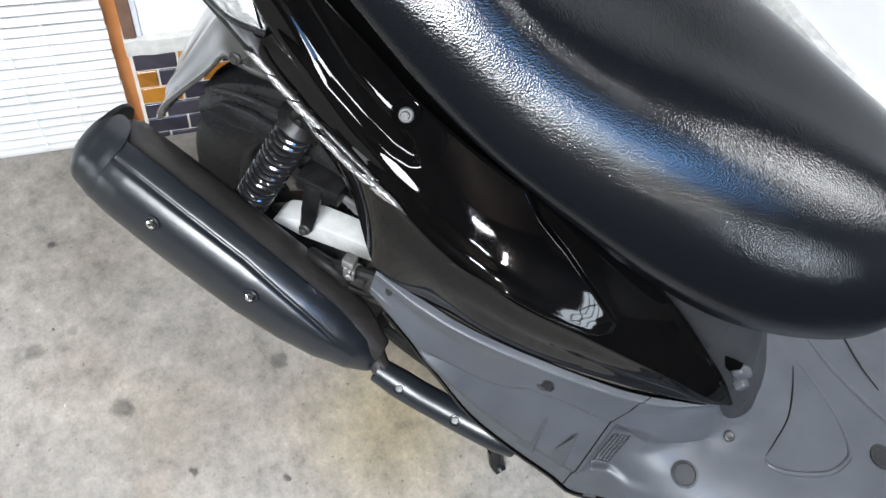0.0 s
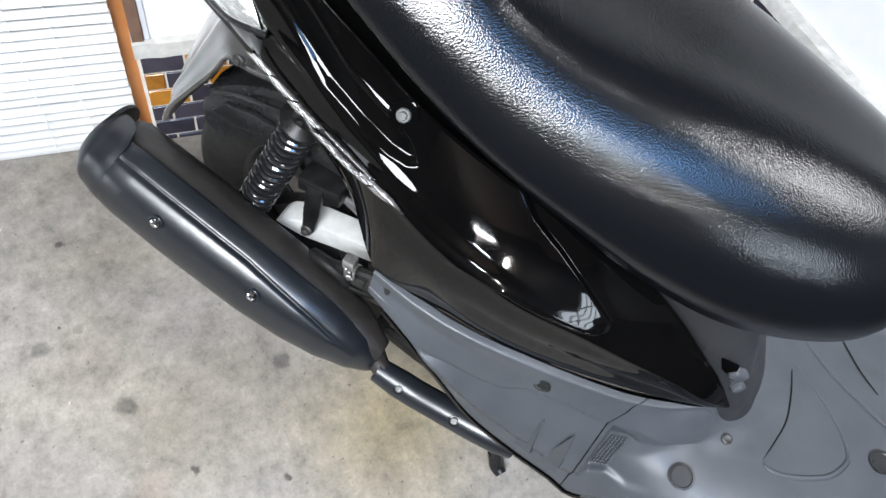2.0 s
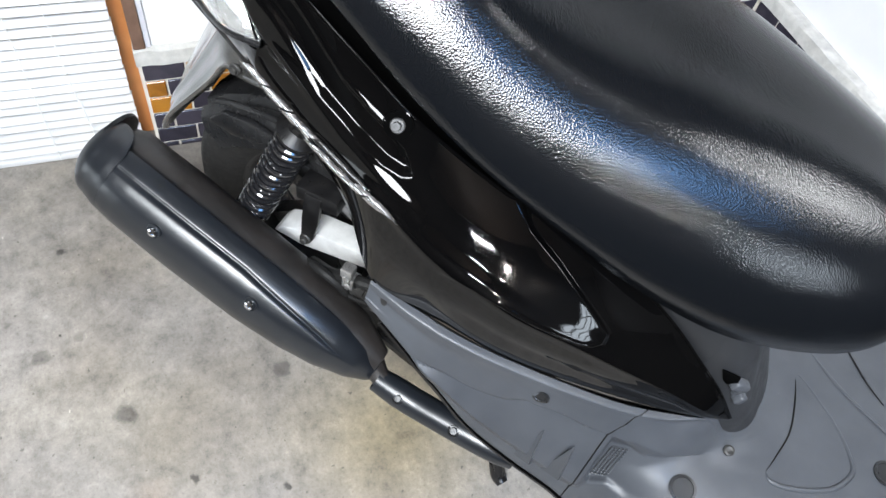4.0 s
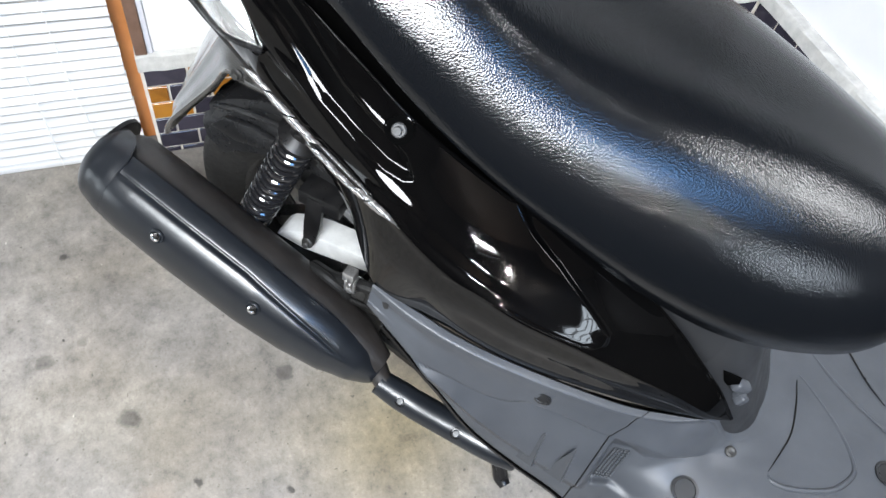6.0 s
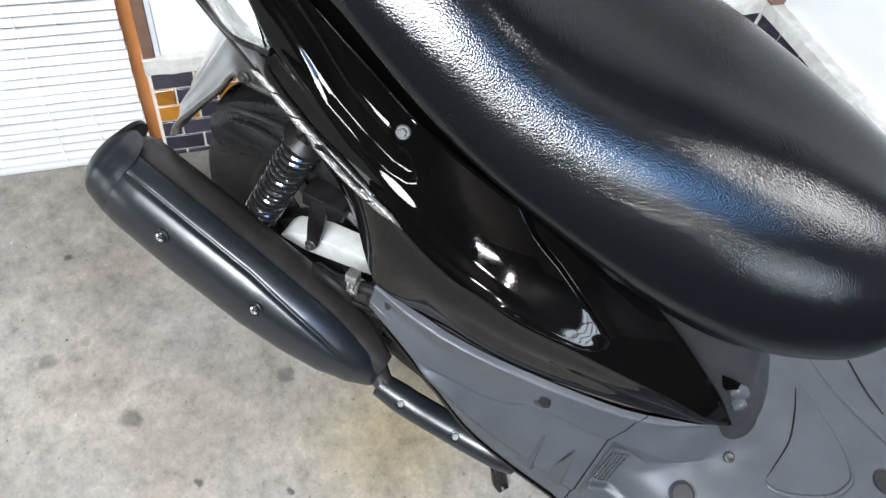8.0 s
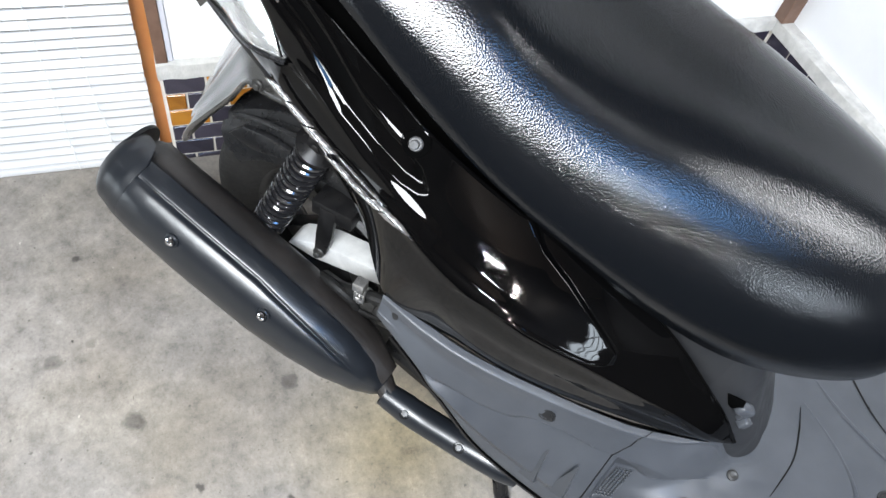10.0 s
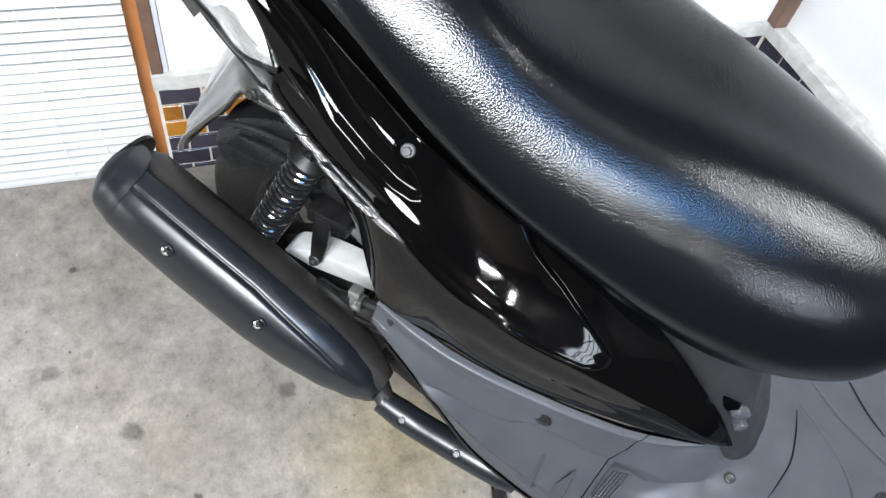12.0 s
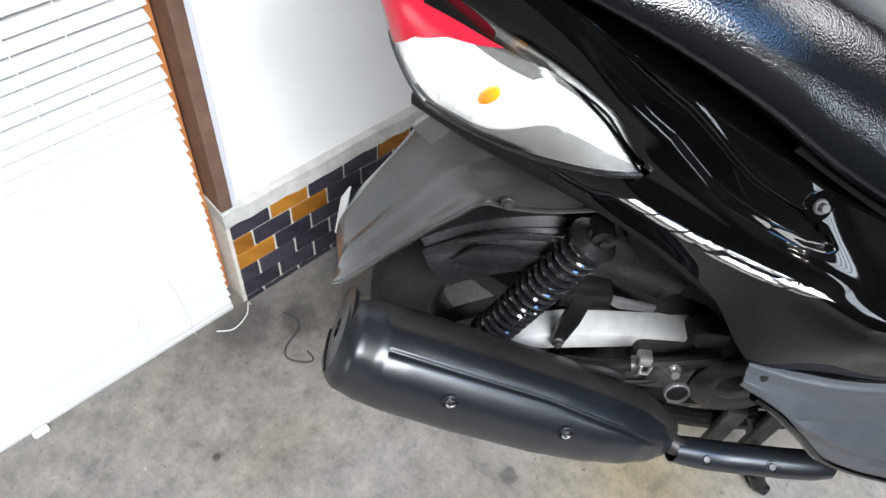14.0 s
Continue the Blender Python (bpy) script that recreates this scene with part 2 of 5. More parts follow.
# ---------------------------------------------------------------- mesh tools
def link_mesh(name, bm, mat, parent=None, label="", smooth=True, sharp=35):
    bmesh.ops.recalc_face_normals(bm, faces=bm.faces)
    me = bpy.data.meshes.new(name)
    bm.to_mesh(me)
    bm.free()
    if smooth:
        me.polygons.foreach_set("use_smooth", [True] * len(me.polygons))
        me.set_sharp_from_angle(angle=radians(sharp))
    me.materials.append(mat)
    ob = new(name, me)
    if parent is not None:
        ob.parent = parent
    if label:
        ob["label"] = label
    return ob


def part(name, bm, mat, parent, label="", sharp=35):
    return link_mesh(name, bm, mat, parent, label, True, sharp)


def thing(name, m, label, category, group="", kind=""):
    ob = new(name)
    ob.matrix_world = m
    return tagged(ob, label, category, group, kind)


def spline(ctrl, n):
    """n + 1 points along a Catmull-Rom curve through the control points (tuples of any length)."""
    p = np.array(ctrl, float)
    p = np.vstack([2 * p[0] - p[1], p, 2 * p[-1] - p[-2]])
    out = []
    k = len(p) - 3
    for i in range(n + 1):
        s = min(i * k / n, k - 1e-9)
        j, u = int(s), s - int(s)
        a, b0, c, d = p[j], p[j + 1], p[j + 2], p[j + 3]
        out.append(0.5 * (2 * b0 + (c - a) * u + (2 * a - 5 * b0 + 4 * c - d) * u * u + (3 * b0 - a - 3 * c + d) * u ** 3))
    return out


def linear(ctrl, n):
    p = np.array(ctrl, float)
    return [p[min(int(s), len(p) - 2)] + (s - min(int(s), len(p) - 2)) * (p[min(int(s), len(p) - 2) + 1] - p[min(int(s), len(p) - 2)])
            for s in (i * (len(p) - 1) / n for i in range(n + 1))]


def sheet(rows, closed=False, thick=0.0, caps=False):
    """A grid of points as a bmesh surface; closed joins the ends of each row; thick gives it depth inward."""
    bm = bmesh.new()
    vs = [[bm.verts.new(tuple(p)) for p in row] for row in rows]
    for r0, r1 in zip(vs, vs[1:]):
        m = len(r0)
        for i in range(m if closed else m - 1):
            bm.faces.new((r0[i], r0[(i + 1) % m], r1[(i + 1) % m], r1[i]))
    if caps:
        bm.faces.new(vs[0])
        bm.faces.new(list(reversed(vs[-1])))
    if thick:
        bmesh.ops.recalc_face_normals(bm, faces=bm.faces)
        bmesh.ops.solidify(bm, geom=list(bm.faces), thickness=thick)
    bmesh.ops.remove_doubles(bm, verts=bm.verts, dist=1e-6)
    return bm


def slab(rows, drop):
    """A grid of points with a second layer offset below it, joined round the edges."""
    rings = [[Vector(p) for p in row] + [Vector(p) + Vector(drop) for p in reversed(row)] for row in rows]
    return sheet(rings, True, 0, True)


def loft(stations, nu, nv, thick=0.0, cross=spline, closed=False, caps=False):
    """stations: (x, [(y, z), ...]) with equally many points; smooth along x."""
    ctrl = [np.array([(x, y, z) for y, z in prof], float).ravel() for x, prof in stations]
    return sheet([cross(flat.reshape(-1, 3), nv) for flat in spline(ctrl, nu)], closed, thick, caps)


def tube(points, radius, seg=12, n=None, closed=False, caps=True):
    """A round bar along a curve; radius a number or a list along it."""
    pts = [Vector(p) for p in (spline(points, n) if n else points)]
    rad = [float(v[0]) for v in linear([(r,) for r in radius], len(pts) - 1)] if isinstance(radius, (list, tuple)) else [radius] * len(pts)
    rows, side = [], None
    for i, p in enumerate(pts):
        way = (pts[min(i + 1, len(pts) - 1)] - pts[max(i - 1, 0)]).normalized()
        if side is None:
            side = way.orthogonal().normalized()
        side = (side - way * side.dot(way)).normalized()
        up = way.cross(side)
        rows.append([p + rad[i] * (math.cos(a) * side + math.sin(a) * up) for a in (2 * math.pi * k / seg for k in range(seg))])
    return sheet(rows, True, 0, caps)


def box(x0, x1, y0, y1, z0, z1, bevel=0.0, segments=2):
    bm = bmesh.new()
    bmesh.ops.create_cube(bm, size=1.0)
    for v in bm.verts:
        v.co = Vector(((x0 + x1) / 2 + v.co.x * (x1 - x0), (y0 + y1) / 2 + v.co.y * (y1 - y0), (z0 + z1) / 2 + v.co.z * (z1 - z0)))
    if bevel:
        bmesh.ops.bevel(bm, geom=list(bm.edges), offset=bevel, segments=segments, affect="EDGES", profile=0.5)
    return bm


def merge(*bms):
    """Several bmeshes as one."""
    out = bmesh.new()
    for bm in bms:
        me = bpy.data.meshes.new("tmp")
        bm.to_mesh(me)
        bm.free()
        out.from_mesh(me)
        bpy.data.meshes.remove(me)
    return out


def moved(bm, m):
    bmesh.ops.transform(bm, matrix=m, verts=bm.verts)
    return bm


def turned(profile, seg=24):
    """A body of revolution round +z from (radius, height) pairs, closed at both ends."""
    rows = [[(r * math.cos(a), r * math.sin(a), h) for a in (2 * math.pi * k / seg for k in range(seg))] for r, h in profile]
    return sheet(rows, True, 0, True)


def prism(outline, y0, y1, bevel=0.0):
    """An outline in x and z, given thickness between two y."""
    bm = bmesh.new()
    face = bm.faces.new([bm.verts.new((x, y0, z)) for x, z in outline])
    ret = bmesh.ops.extrude_face_region(bm, geom=[face])
    for v in ret["geom"]:
        if isinstance(v, bmesh.types.BMVert):
            v.co.y = y1
    bmesh.ops.recalc_face_normals(bm, faces=bm.faces)
    if bevel:
        bmesh.ops.bevel(bm, geom=list(bm.edges), offset=bevel, segments=2, affect="EDGES", profile=0.5)
    return bm


def aim(at, way):
    """A pose at a point whose +z looks along way."""
    return Matrix.Translation(at) @ Vector(way).to_track_quat("Z", "Y").to_matrix().to_4x4()


def mirrored(bm):
    return moved(bm, Matrix.Diagonal((1, -1, 1, 1)))


def hexbolt(size, head, flange):
    """A flanged hexagon bolt head looking along +z."""
    bm = turned([(flange * 0.6, -0.004), (flange, 0.0), (flange, 0.0016), (flange * 0.86, 0.003)], 20)
    hexa = bmesh.new()
    bmesh.ops.create_cone(hexa, cap_ends=True, segments=6, radius1=size, radius2=size * 0.97, depth=head)
    bmesh.ops.bevel(hexa, geom=[e for e in hexa.edges], offset=size * 0.08, segments=1, affect="EDGES")
    return merge(bm, moved(hexa, Matrix.Translation((0, 0, head / 2 + 0.002))))

# ---------------------------------------------------------------- the room
ROOM_X, ROOM_Y0, ROOM_Y1, ROOM_H = 3.6, -2.8, 1.34, 2.5


def structure(name, bm, mat, label, category, smooth=False):
    return tagged(link_mesh(name, bm, mat, None, "", smooth), label, category, kind="structure")


# ground: one sheet out to the horizon, finer round the scooter
bm = bmesh.new()
rings = [0.0, 0.8, 1.6, 3.0, 6.0, 15, 60, 300, 1500]
prev = None
for r in rings:
    ring = [bm.verts.new((0.5 + r * math.cos(a), r * math.sin(a), 0)) for a in (2 * math.pi * k / 32 for k in range(32))] if r else [bm.verts.new((0.5, 0, 0))]
    if prev:
        for k in range(32):
            bm.faces.new([prev[0], ring[k], ring[(k + 1) % 32]] if len(prev) == 1 else [prev[k], ring[k], ring[(k + 1) % 32], prev[(k + 1) % 32]])
    prev = ring
structure("ground", bm, CONCRETE, "stained grey concrete floor with oil spots and grit", "floor")

wall_a = structure("wall_rear", box(-0.16, -0.0035, -0.004, ROOM_Y1 + 0.16, 0, 0.212), GROUT, "low tiled wall base of dark and amber glazed tiles", "wall")
wall_b = structure("wall_side", box(-0.006, ROOM_X, ROOM_Y1 + 0.0035, ROOM_Y1 + 0.16, 0, 0.212), GROUT, "low tiled wall base beside the scooter", "wall")
rng = random.Random(4)


def rough_bar(x0, x1, y0, y1, z0, z1, n, amount, along="y"):
    """A long bar whose edges waver slightly, like hand-laid cement."""
    bm = bmesh.new()
    rows = []
    for i in range(n + 1):
        s = i / n
        j = [rng.uniform(-amount, amount) for _ in range(4)]
        if along == "y":
            y = y0 + (y1 - y0) * s
            rows.append([(x0, y, z0), (x1 + j[0], y, z0 + j[1]), (x1 + j[0] - 0.003, y, z1 - 0.003 + j[2]), (x1 - 0.007, y, z1 + j[3]), (x0, y, z1)])
        else:
            x = x0 + (x1 - x0) * s
            rows.append([(x, y1, z0), (x, y0 + j[0], z0 + j[1]), (x, y0 + 0.003 + j[0], z1 - 0.003 + j[2]), (x, y0 + 0.007, z1 + j[3]), (x, y1, z1)])
    bm.free()
    return sheet(rows, True, 0, True)


structure("sill_rear", rough_bar(-0.16, 0.004, -0.006, ROOM_Y1, 0.2125, 0.243, 60, 0.0018), MORTAR, "rough grey cement sill above the tiles", "sill", True)
structure("sill_side", rough_bar(-0.0, ROOM_X, ROOM_Y1 - 0.004, ROOM_Y1 + 0.16, 0.2125, 0.243, 90, 0.0018, "x"), MORTAR, "rough grey cement sill above the side tiles", "sill", True)
structure("wall_board_rear", box(-0.12, -0.012, 0.026, ROOM_Y1 + 0.05, 0.2435, 2.2), PANEL, "white painted board above the tiled base", "wall")
bm = merge(*(box(x0, x1, ROOM_Y1 + 0.045, ROOM_Y1 + 0.12, z0, z1) for x0, x1, z0, z1 in ((-0.0355, 1.00, 1.7405, 2.2), (2.24, ROOM_X, 0.2435, 2.2), (1.60, 2.24, 0.2435, 1.64), (1.00, 1.60, 0.2435, 2.2))))
structure("wall_boards_upper", bm, DARKWALL, "dark stained boards with an added high opening over the white board", "wall")
structure("wall_board_side", box(-0.0355, 0.9995, ROOM_Y1 + 0.030, ROOM_Y1 + 0.12, 0.2435, 1.74), PANEL, "white painted board beside the scooter", "wall")
structure("trim_frame_edge", box(-0.10, -0.007, 0.0165, 0.0255, 0.2435, 2.2, 0.001), material("pale_frame_paint", (0.55, 0.55, 0.60), 0.5), "pale narrow frame edge of the board", "trim")
structure("door_post", box(-0.12, -0.003, -0.004, 0.016, 0.2435, 2.2, 0.0015), WOOD, "brown stained timber door post", "post")
structure("door_jamb", box(-0.16, -0.050, -0.056, -0.0055, 0.0, 2.2, 0.0015), ORANGE, "orange varnished timber door jamb", "door frame")
structure("corner_post", box(-0.0115, 0.019, ROOM_Y1 - 0.006, ROOM_Y1 + 0.0295, 0.2435, 2.2, 0.0015), WOOD, "brown timber post in the corner", "post")
structure("wall_above_rear", box(-0.2, -0.06, ROOM_Y0, ROOM_Y1 + 0.2, 2.2005, ROOM_H), PLASTER, "white plaster above the blind and board", "wall")
structure("wall_behind_blind", box(-0.2, -0.165, ROOM_Y0, -0.004, 0, 2.2), PLASTER, "white wall behind the blind", "wall")
bm = merge(*(box(x0, x1, ROOM_Y1 + 0.05, ROOM_Y1 + 0.2, z0, ROOM_H) for x0, x1, z0 in ((-0.06, 1.60, 2.2005), (2.24, ROOM_X, 2.2005), (1.60, 2.24, 2.33))))
structure("wall_above_side", bm, DARKWALL, "dark stained boards above the added high opening", "wall")
# dark far wall and end wall with a barred window
bm = merge(box(-0.2, 0.35, ROOM_Y0 - 0.12, ROOM_Y0, 0, ROOM_H), box(1.25, ROOM_X + 0.12, ROOM_Y0 - 0.12, ROOM_Y0, 0, ROOM_H), box(0.35, 1.25, ROOM_Y0 - 0.12, ROOM_Y0, 0.78, ROOM_H))
structure("wall_far", bm, DARKWALL, "dark boarded wall with an added low opening for light", "wall")
DY0, DY1, DZ0, DZ = 0.52, 1.00, 0.92, 1.72
bm = merge(box(ROOM_X, ROOM_X + 0.12, ROOM_Y0 + 0.001, DY0, 0, ROOM_H), box(ROOM_X, ROOM_X + 0.12, DY1, ROOM_Y1 + 0.2, 0, ROOM_H), box(ROOM_X, ROOM_X + 0.12, DY0, DY1, DZ, ROOM_H), box(ROOM_X, ROOM_X + 0.12, DY0, DY1, 0, DZ0))
structure("wall_end", bm, DARKWALL, "dark boarded wall with a barred window", "wall")
# unseen screen, added to keep the bright floor out of seat and panel reflections
structure("reflection_screen", box(1.55, 1.61, ROOM_Y0 + 0.001, ROOM_Y1 - 0.012, 0.0, 0.62, 0.004), DARKWALL, "added low dark screen that blocks the bright floor from reflections", "wall")
X0, X1, Y0, Y1 = -0.2, ROOM_X + 0.12, ROOM_Y0 - 0.12, ROOM_Y1 + 0.2
# unseen openings cut for the added lamps above the ceiling
ADDED_ROOF_HOLES = ((1.60, 1.98, 1.12, 1.36), (2.14, 3.04, -0.06, 0.80), (1.84, 2.70, -1.80, -0.10))
cuts = sorted({X0, X1, *(h[0] for h in ADDED_ROOF_HOLES), *(h[1] for h in ADDED_ROOF_HOLES)})
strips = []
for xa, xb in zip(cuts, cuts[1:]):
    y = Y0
    for hole in sorted((h for h in ADDED_ROOF_HOLES if h[0] < (xa + xb) / 2 < h[1]), key=lambda h: h[2]):
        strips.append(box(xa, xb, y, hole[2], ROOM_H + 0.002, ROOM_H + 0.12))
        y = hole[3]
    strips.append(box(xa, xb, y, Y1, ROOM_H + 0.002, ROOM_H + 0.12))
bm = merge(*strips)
structure("ceiling", bm, CEIL, "dark boarded ceiling with added openings for light", "ceiling")
gate = thing("window_1", pose(0, 0, 0), "dark timber bars across the window opening", "window", kind="structure")
for k in range(5):
    y = DY0 + 0.02 + (DY1 - DY0 - 0.04) * k / 4
    part("window_bar", box(ROOM_X + 0.02, ROOM_X + 0.04, y - 0.010, y + 0.010, DZ0 + 0.001, DZ - 0.001, 0.002), WOOD, gate)
for z in (1.25,):
    part("window_rail", box(ROOM_X + 0.042, ROOM_X + 0.052, DY0 + 0.001, DY1 - 0.001, z - 0.015, z + 0.015, 0.002), WOOD, gate)

# fluorescent fitting and bulb holder
fitting = thing("wall_light", pose(3.599, -0.24, 2.31), "slim fluorescent tube fitting on the end wall", "lamp")
part("housing", box(-0.05, 0.0, -0.17, 0.17, -0.012, 0.012, 0.003), DARKWALL, fitting)
part("tube", moved(turned([(0.011, -0.155), (0.013, -0.150), (0.013, 0.150), (0.011, 0.155)], 12), pose(-0.064, 0, 0, 90, 0, 0)), TUBEGLOW, fitting, "glowing fluorescent tube")
bulb = thing("wall_light", pose(3.599, 0.01, 2.14), "small bare bulb holder on the end wall", "lamp")
part("holder", moved(turned([(0.03, 0.0), (0.03, 0.008), (0.012, 0.012), (0.012, 0.060), (0.010, 0.064)], 16), pose(0, 0, 0, 0, -90, 0)), PLASTER, bulb)

# ---------------------------------------------------------------- blind
blind = thing("window_blind", pose(-0.012, 0, 0), "white slatted venetian blind hanging to the floor", "blind")
SLAT_L, PITCH = 1.9, 0.0205
slat_rows = []
for k in range(7):
    u = -0.012 + 0.024 * k / 6
    slat_rows.append((u, 0.0018 * (1 - (u / 0.012) ** 2)))


def slat_mesh(seed):
    r = random.Random(seed)
    bow = r.uniform(-0.0012, 0.0012)
    rows = []
    for i in range(9):
        y = -SLAT_L + (SLAT_L - 0.0) * i / 8
        rows.append([(u * 0.91, y, -u * 0.41 + c + bow * math.sin(i * 0.8)) for u, c in slat_rows])
    bm = sheet(rows, thick=0.0006)
    me_ob = link_mesh("slat", bm, BLIND, None)
    return me_ob


protos = [slat_mesh(s) for s in range(4)]
for k in range(100):
    z = 0.030 + PITCH * k
    p = protos[k % 4]
    ob = p if k < 4 else new("slat", p.data)
    ob.parent = blind
    ob.matrix_basis = pose(rng.uniform(-0.0008, 0.0008), -0.027 + rng.uniform(-0.0008, 0.0008), z + rng.uniform(-0.0007, 0.0007), 0, rng.uniform(-5, 5) - (14 if k < 7 else 0), rng.uniform(-0.05, 0.05))
part("bottom_rail", box(-0.012, 0.012, -SLAT_L - 0.03, -0.026, 0.003, 0.017, 0.003), BLIND, blind)
part("head_rail", box(-0.02, 0.02, -SLAT_L - 0.03, -0.026, 2.085, 2.12, 0.003), BLIND, blind)
part("pull_weight", box(0.013, 0.024, -0.387, -0.362, 0.001, 0.013, 0.003), CORD, blind)
for y in (-0.18, -0.85, -1.6):
    part("ladder_cord", tube([(0.0145, y, 0.005), (0.0150, y + 0.002, 1.0), (0.0145, y, 2.09)], 0.0006, 6, 24), CORD, blind)
part("pull_cord", tube([(0.016, -0.105, 0.004), (0.018, -0.11, 0.12), (0.017, -0.12, 0.4), (0.017, -0.12, 2.0)], 0.0006, 6, 40), CORD, blind)

# ---------------------------------------------------------------- loose wires on the floor
wire = thing("floor_wire", pose(0, 0, 0), "thin pale wire lying in a loop on the concrete", "wire")
part("strand", tube([(0.02, -0.075, 0.003), (0.035, -0.05, 0.004), (0.03, -0.02, 0.012), (0.015, -0.005, 0.02), (0.012, 0.0, 0.006)], 0.0011, 6, 30), CORD, wire)
wire2 = thing("floor_wire", pose(0, 0, 0), "dark thin wire curled on the concrete", "wire")
part("strand", tube([(0.06, 0.035, 0.002), (0.085, 0.045, 0.002), (0.105, 0.035, 0.002), (0.12, 0.0, 0.002), (0.14, -0.012, 0.002), (0.165, 0.004, 0.002), (0.17, 0.02, 0.002), (0.15, 0.022, 0.002)], 0.0018, 6, 48), WIRE, wire2)

# ---------------------------------------------------------------- the scooter (x forward, right side at negative y)
scooter = thing("motor_scooter", pose(0.099, -0.099, 0, 0, 0, 45), "black motor scooter with glossy side panels and grained seat", "scooter")

# seat: half profile from the middle of the top to the lower edge
SEAT_ST = [(0.27, 0.835, 0.03, 0.815), (0.31, 0.862, 0.085, 0.825), (0.38, 0.875, 0.115, 0.822), (0.46, 0.872, 0.135, 0.798), (0.55, 0.848, 0.150, 0.756),
           (0.63, 0.815, 0.157, 0.706), (0.71, 0.778, 0.160, 0.664), (0.79, 0.757, 0.156, 0.630), (0.88, 0.746, 0.146, 0.592), (0.97, 0.733, 0.129, 0.566),
           (1.05, 0.711, 0.100, 0.562), (1.105, 0.680, 0.066, 0.572), (1.132, 0.65, 0.025, 0.605)]


FLAT = [(0.0, 0.0), (0.40, 0.010), (0.58, 0.045), (0.69, 0.135), (0.82, 0.315), (0.94, 0.56), (1.0, 0.85), (0.93, 1.0)]
FULL = [(0.0, 0.0), (0.32, -0.01), (0.56, 0.0), (0.75, 0.06), (0.90, 0.20), (0.98, 0.45), (1.0, 0.80), (0.93, 1.0)]
ROUND = [(0.0, 0.0), (0.17, 0.018), (0.34, 0.068), (0.55, 0.168), (0.77, 0.328), (0.93, 0.54), (1.0, 0.81), (0.93, 1.0)]


def seat_profile(x, top, half, low):
    """From the left lower edge over the top to the right one; rounder at the nose."""
    w = max(0.0, min(1.0, (x - 0.66) / 0.30))
    bulk = 1.0 + 0.10 * max(0.0, min(1.0, (x - 0.50) / 0.2))
    f = 1.0 - 0.45 * max(0.0, min(1.0, (x - 0.84) / 0.14))
    blend = [(f * a[0] + (1 - f) * c[0], f * a[1] + (1 - f) * c[1]) for a, c in zip(FULL, ROUND)]
    left = [(half * bulk * a, top + 0.003 * (bulk - 1) / 0.10 * min(1.0, 4 * a) * (1 - c) - (top - low) * c) for a, c in blend]
    right = [(-half * (a[0] * (1 - w) + c[0] * w), top - (top - low) * (a[1] * (1 - w) + c[1] * w)) for a, c in zip(FLAT, ROUND)]
    return left[::-1][:-1] + right


ctrl = []
for x, top, half, low in SEAT_ST:
    lean = 0.058 * max(0.0, 0.85 - x)
    ctrl.append(np.array([(x, y + lean, z) for y, z in seat_profile(x, top, half + 0.6 * lean, low)]).ravel())
rows = [spline(f.reshape(-1, 3), 60) for f in spline(ctrl, 84)]
part("seat", sheet(rows, True, 0, True), SEAT, scooter, "black grained vinyl seat", 60)

# side panel: cross sections from the edge beside the seat down to the lower edge; the tail ones end at the lamp
TAIL = [(0.29, [(-0.070, 0.846), (-0.082, 0.832), (-0.082, 0.814), (-0.072, 0.794)]), (0.35, [(-0.104, 0.842), (-0.111, 0.820), (-0.107, 0.793), (-0.089, 0.760)]),
        (0.40, [(-0.117, 0.828), (-0.127, 0.801), (-0.122, 0.770), (-0.097, 0.738)]), (0.44, [(-0.1235, 0.808), (-0.136, 0.776), (-0.137, 0.749), (-0.114, 0.718)])]
MAIN = []
MAIN.append((0.475, [(-0.127, 0.790), (-0.141, 0.757), (-0.144, 0.725), (-0.1415, 0.694), (-0.148, 0.670), (-0.147, 0.655), (-0.138, 0.635), (-0.128, 0.612)]))
MAIN.append((0.53, [(-0.133, 0.758), (-0.150, 0.730), (-0.160, 0.700), (-0.165, 0.665), (-0.166, 0.645), (-0.163, 0.632), (-0.156, 0.612), (-0.147, 0.592)]))
MAIN.append((0.585, [(-0.138, 0.728), (-0.156, 0.706), (-0.170, 0.680), (-0.179, 0.648), (-0.181, 0.630), (-0.179, 0.617), (-0.174, 0.590), (-0.166, 0.553)]))
MAIN.append((0.637, [(-0.142, 0.697), (-0.160, 0.682), (-0.178, 0.662), (-0.192, 0.634), (-0.196, 0.620), (-0.196, 0.606), (-0.198, 0.560), (-0.197, 0.494)]))
MAIN.append((0.70, [(-0.138, 0.666), (-0.160, 0.655), (-0.182, 0.638), (-0.200, 0.612), (-0.206, 0.596), (-0.208, 0.578), (-0.208, 0.540), (-0.198, 0.483)]))
MAIN.append((0.78, [(-0.131, 0.632), (-0.156, 0.623), (-0.181, 0.606), (-0.199, 0.582), (-0.205, 0.564), (-0.207, 0.546), (-0.206, 0.515), (-0.194, 0.468)]))
MAIN.append((0.86, [(-0.121, 0.595), (-0.146, 0.588), (-0.166, 0.574), (-0.181, 0.552), (-0.187, 0.534), (-0.188, 0.517), (-0.187, 0.490), (-0.175, 0.447)]))
MAIN.append((0.94, [(-0.112, 0.535), (-0.130, 0.530), (-0.144, 0.519), (-0.155, 0.503), (-0.159, 0.490), (-0.160, 0.477), (-0.158, 0.456), (-0.147, 0.423)]))
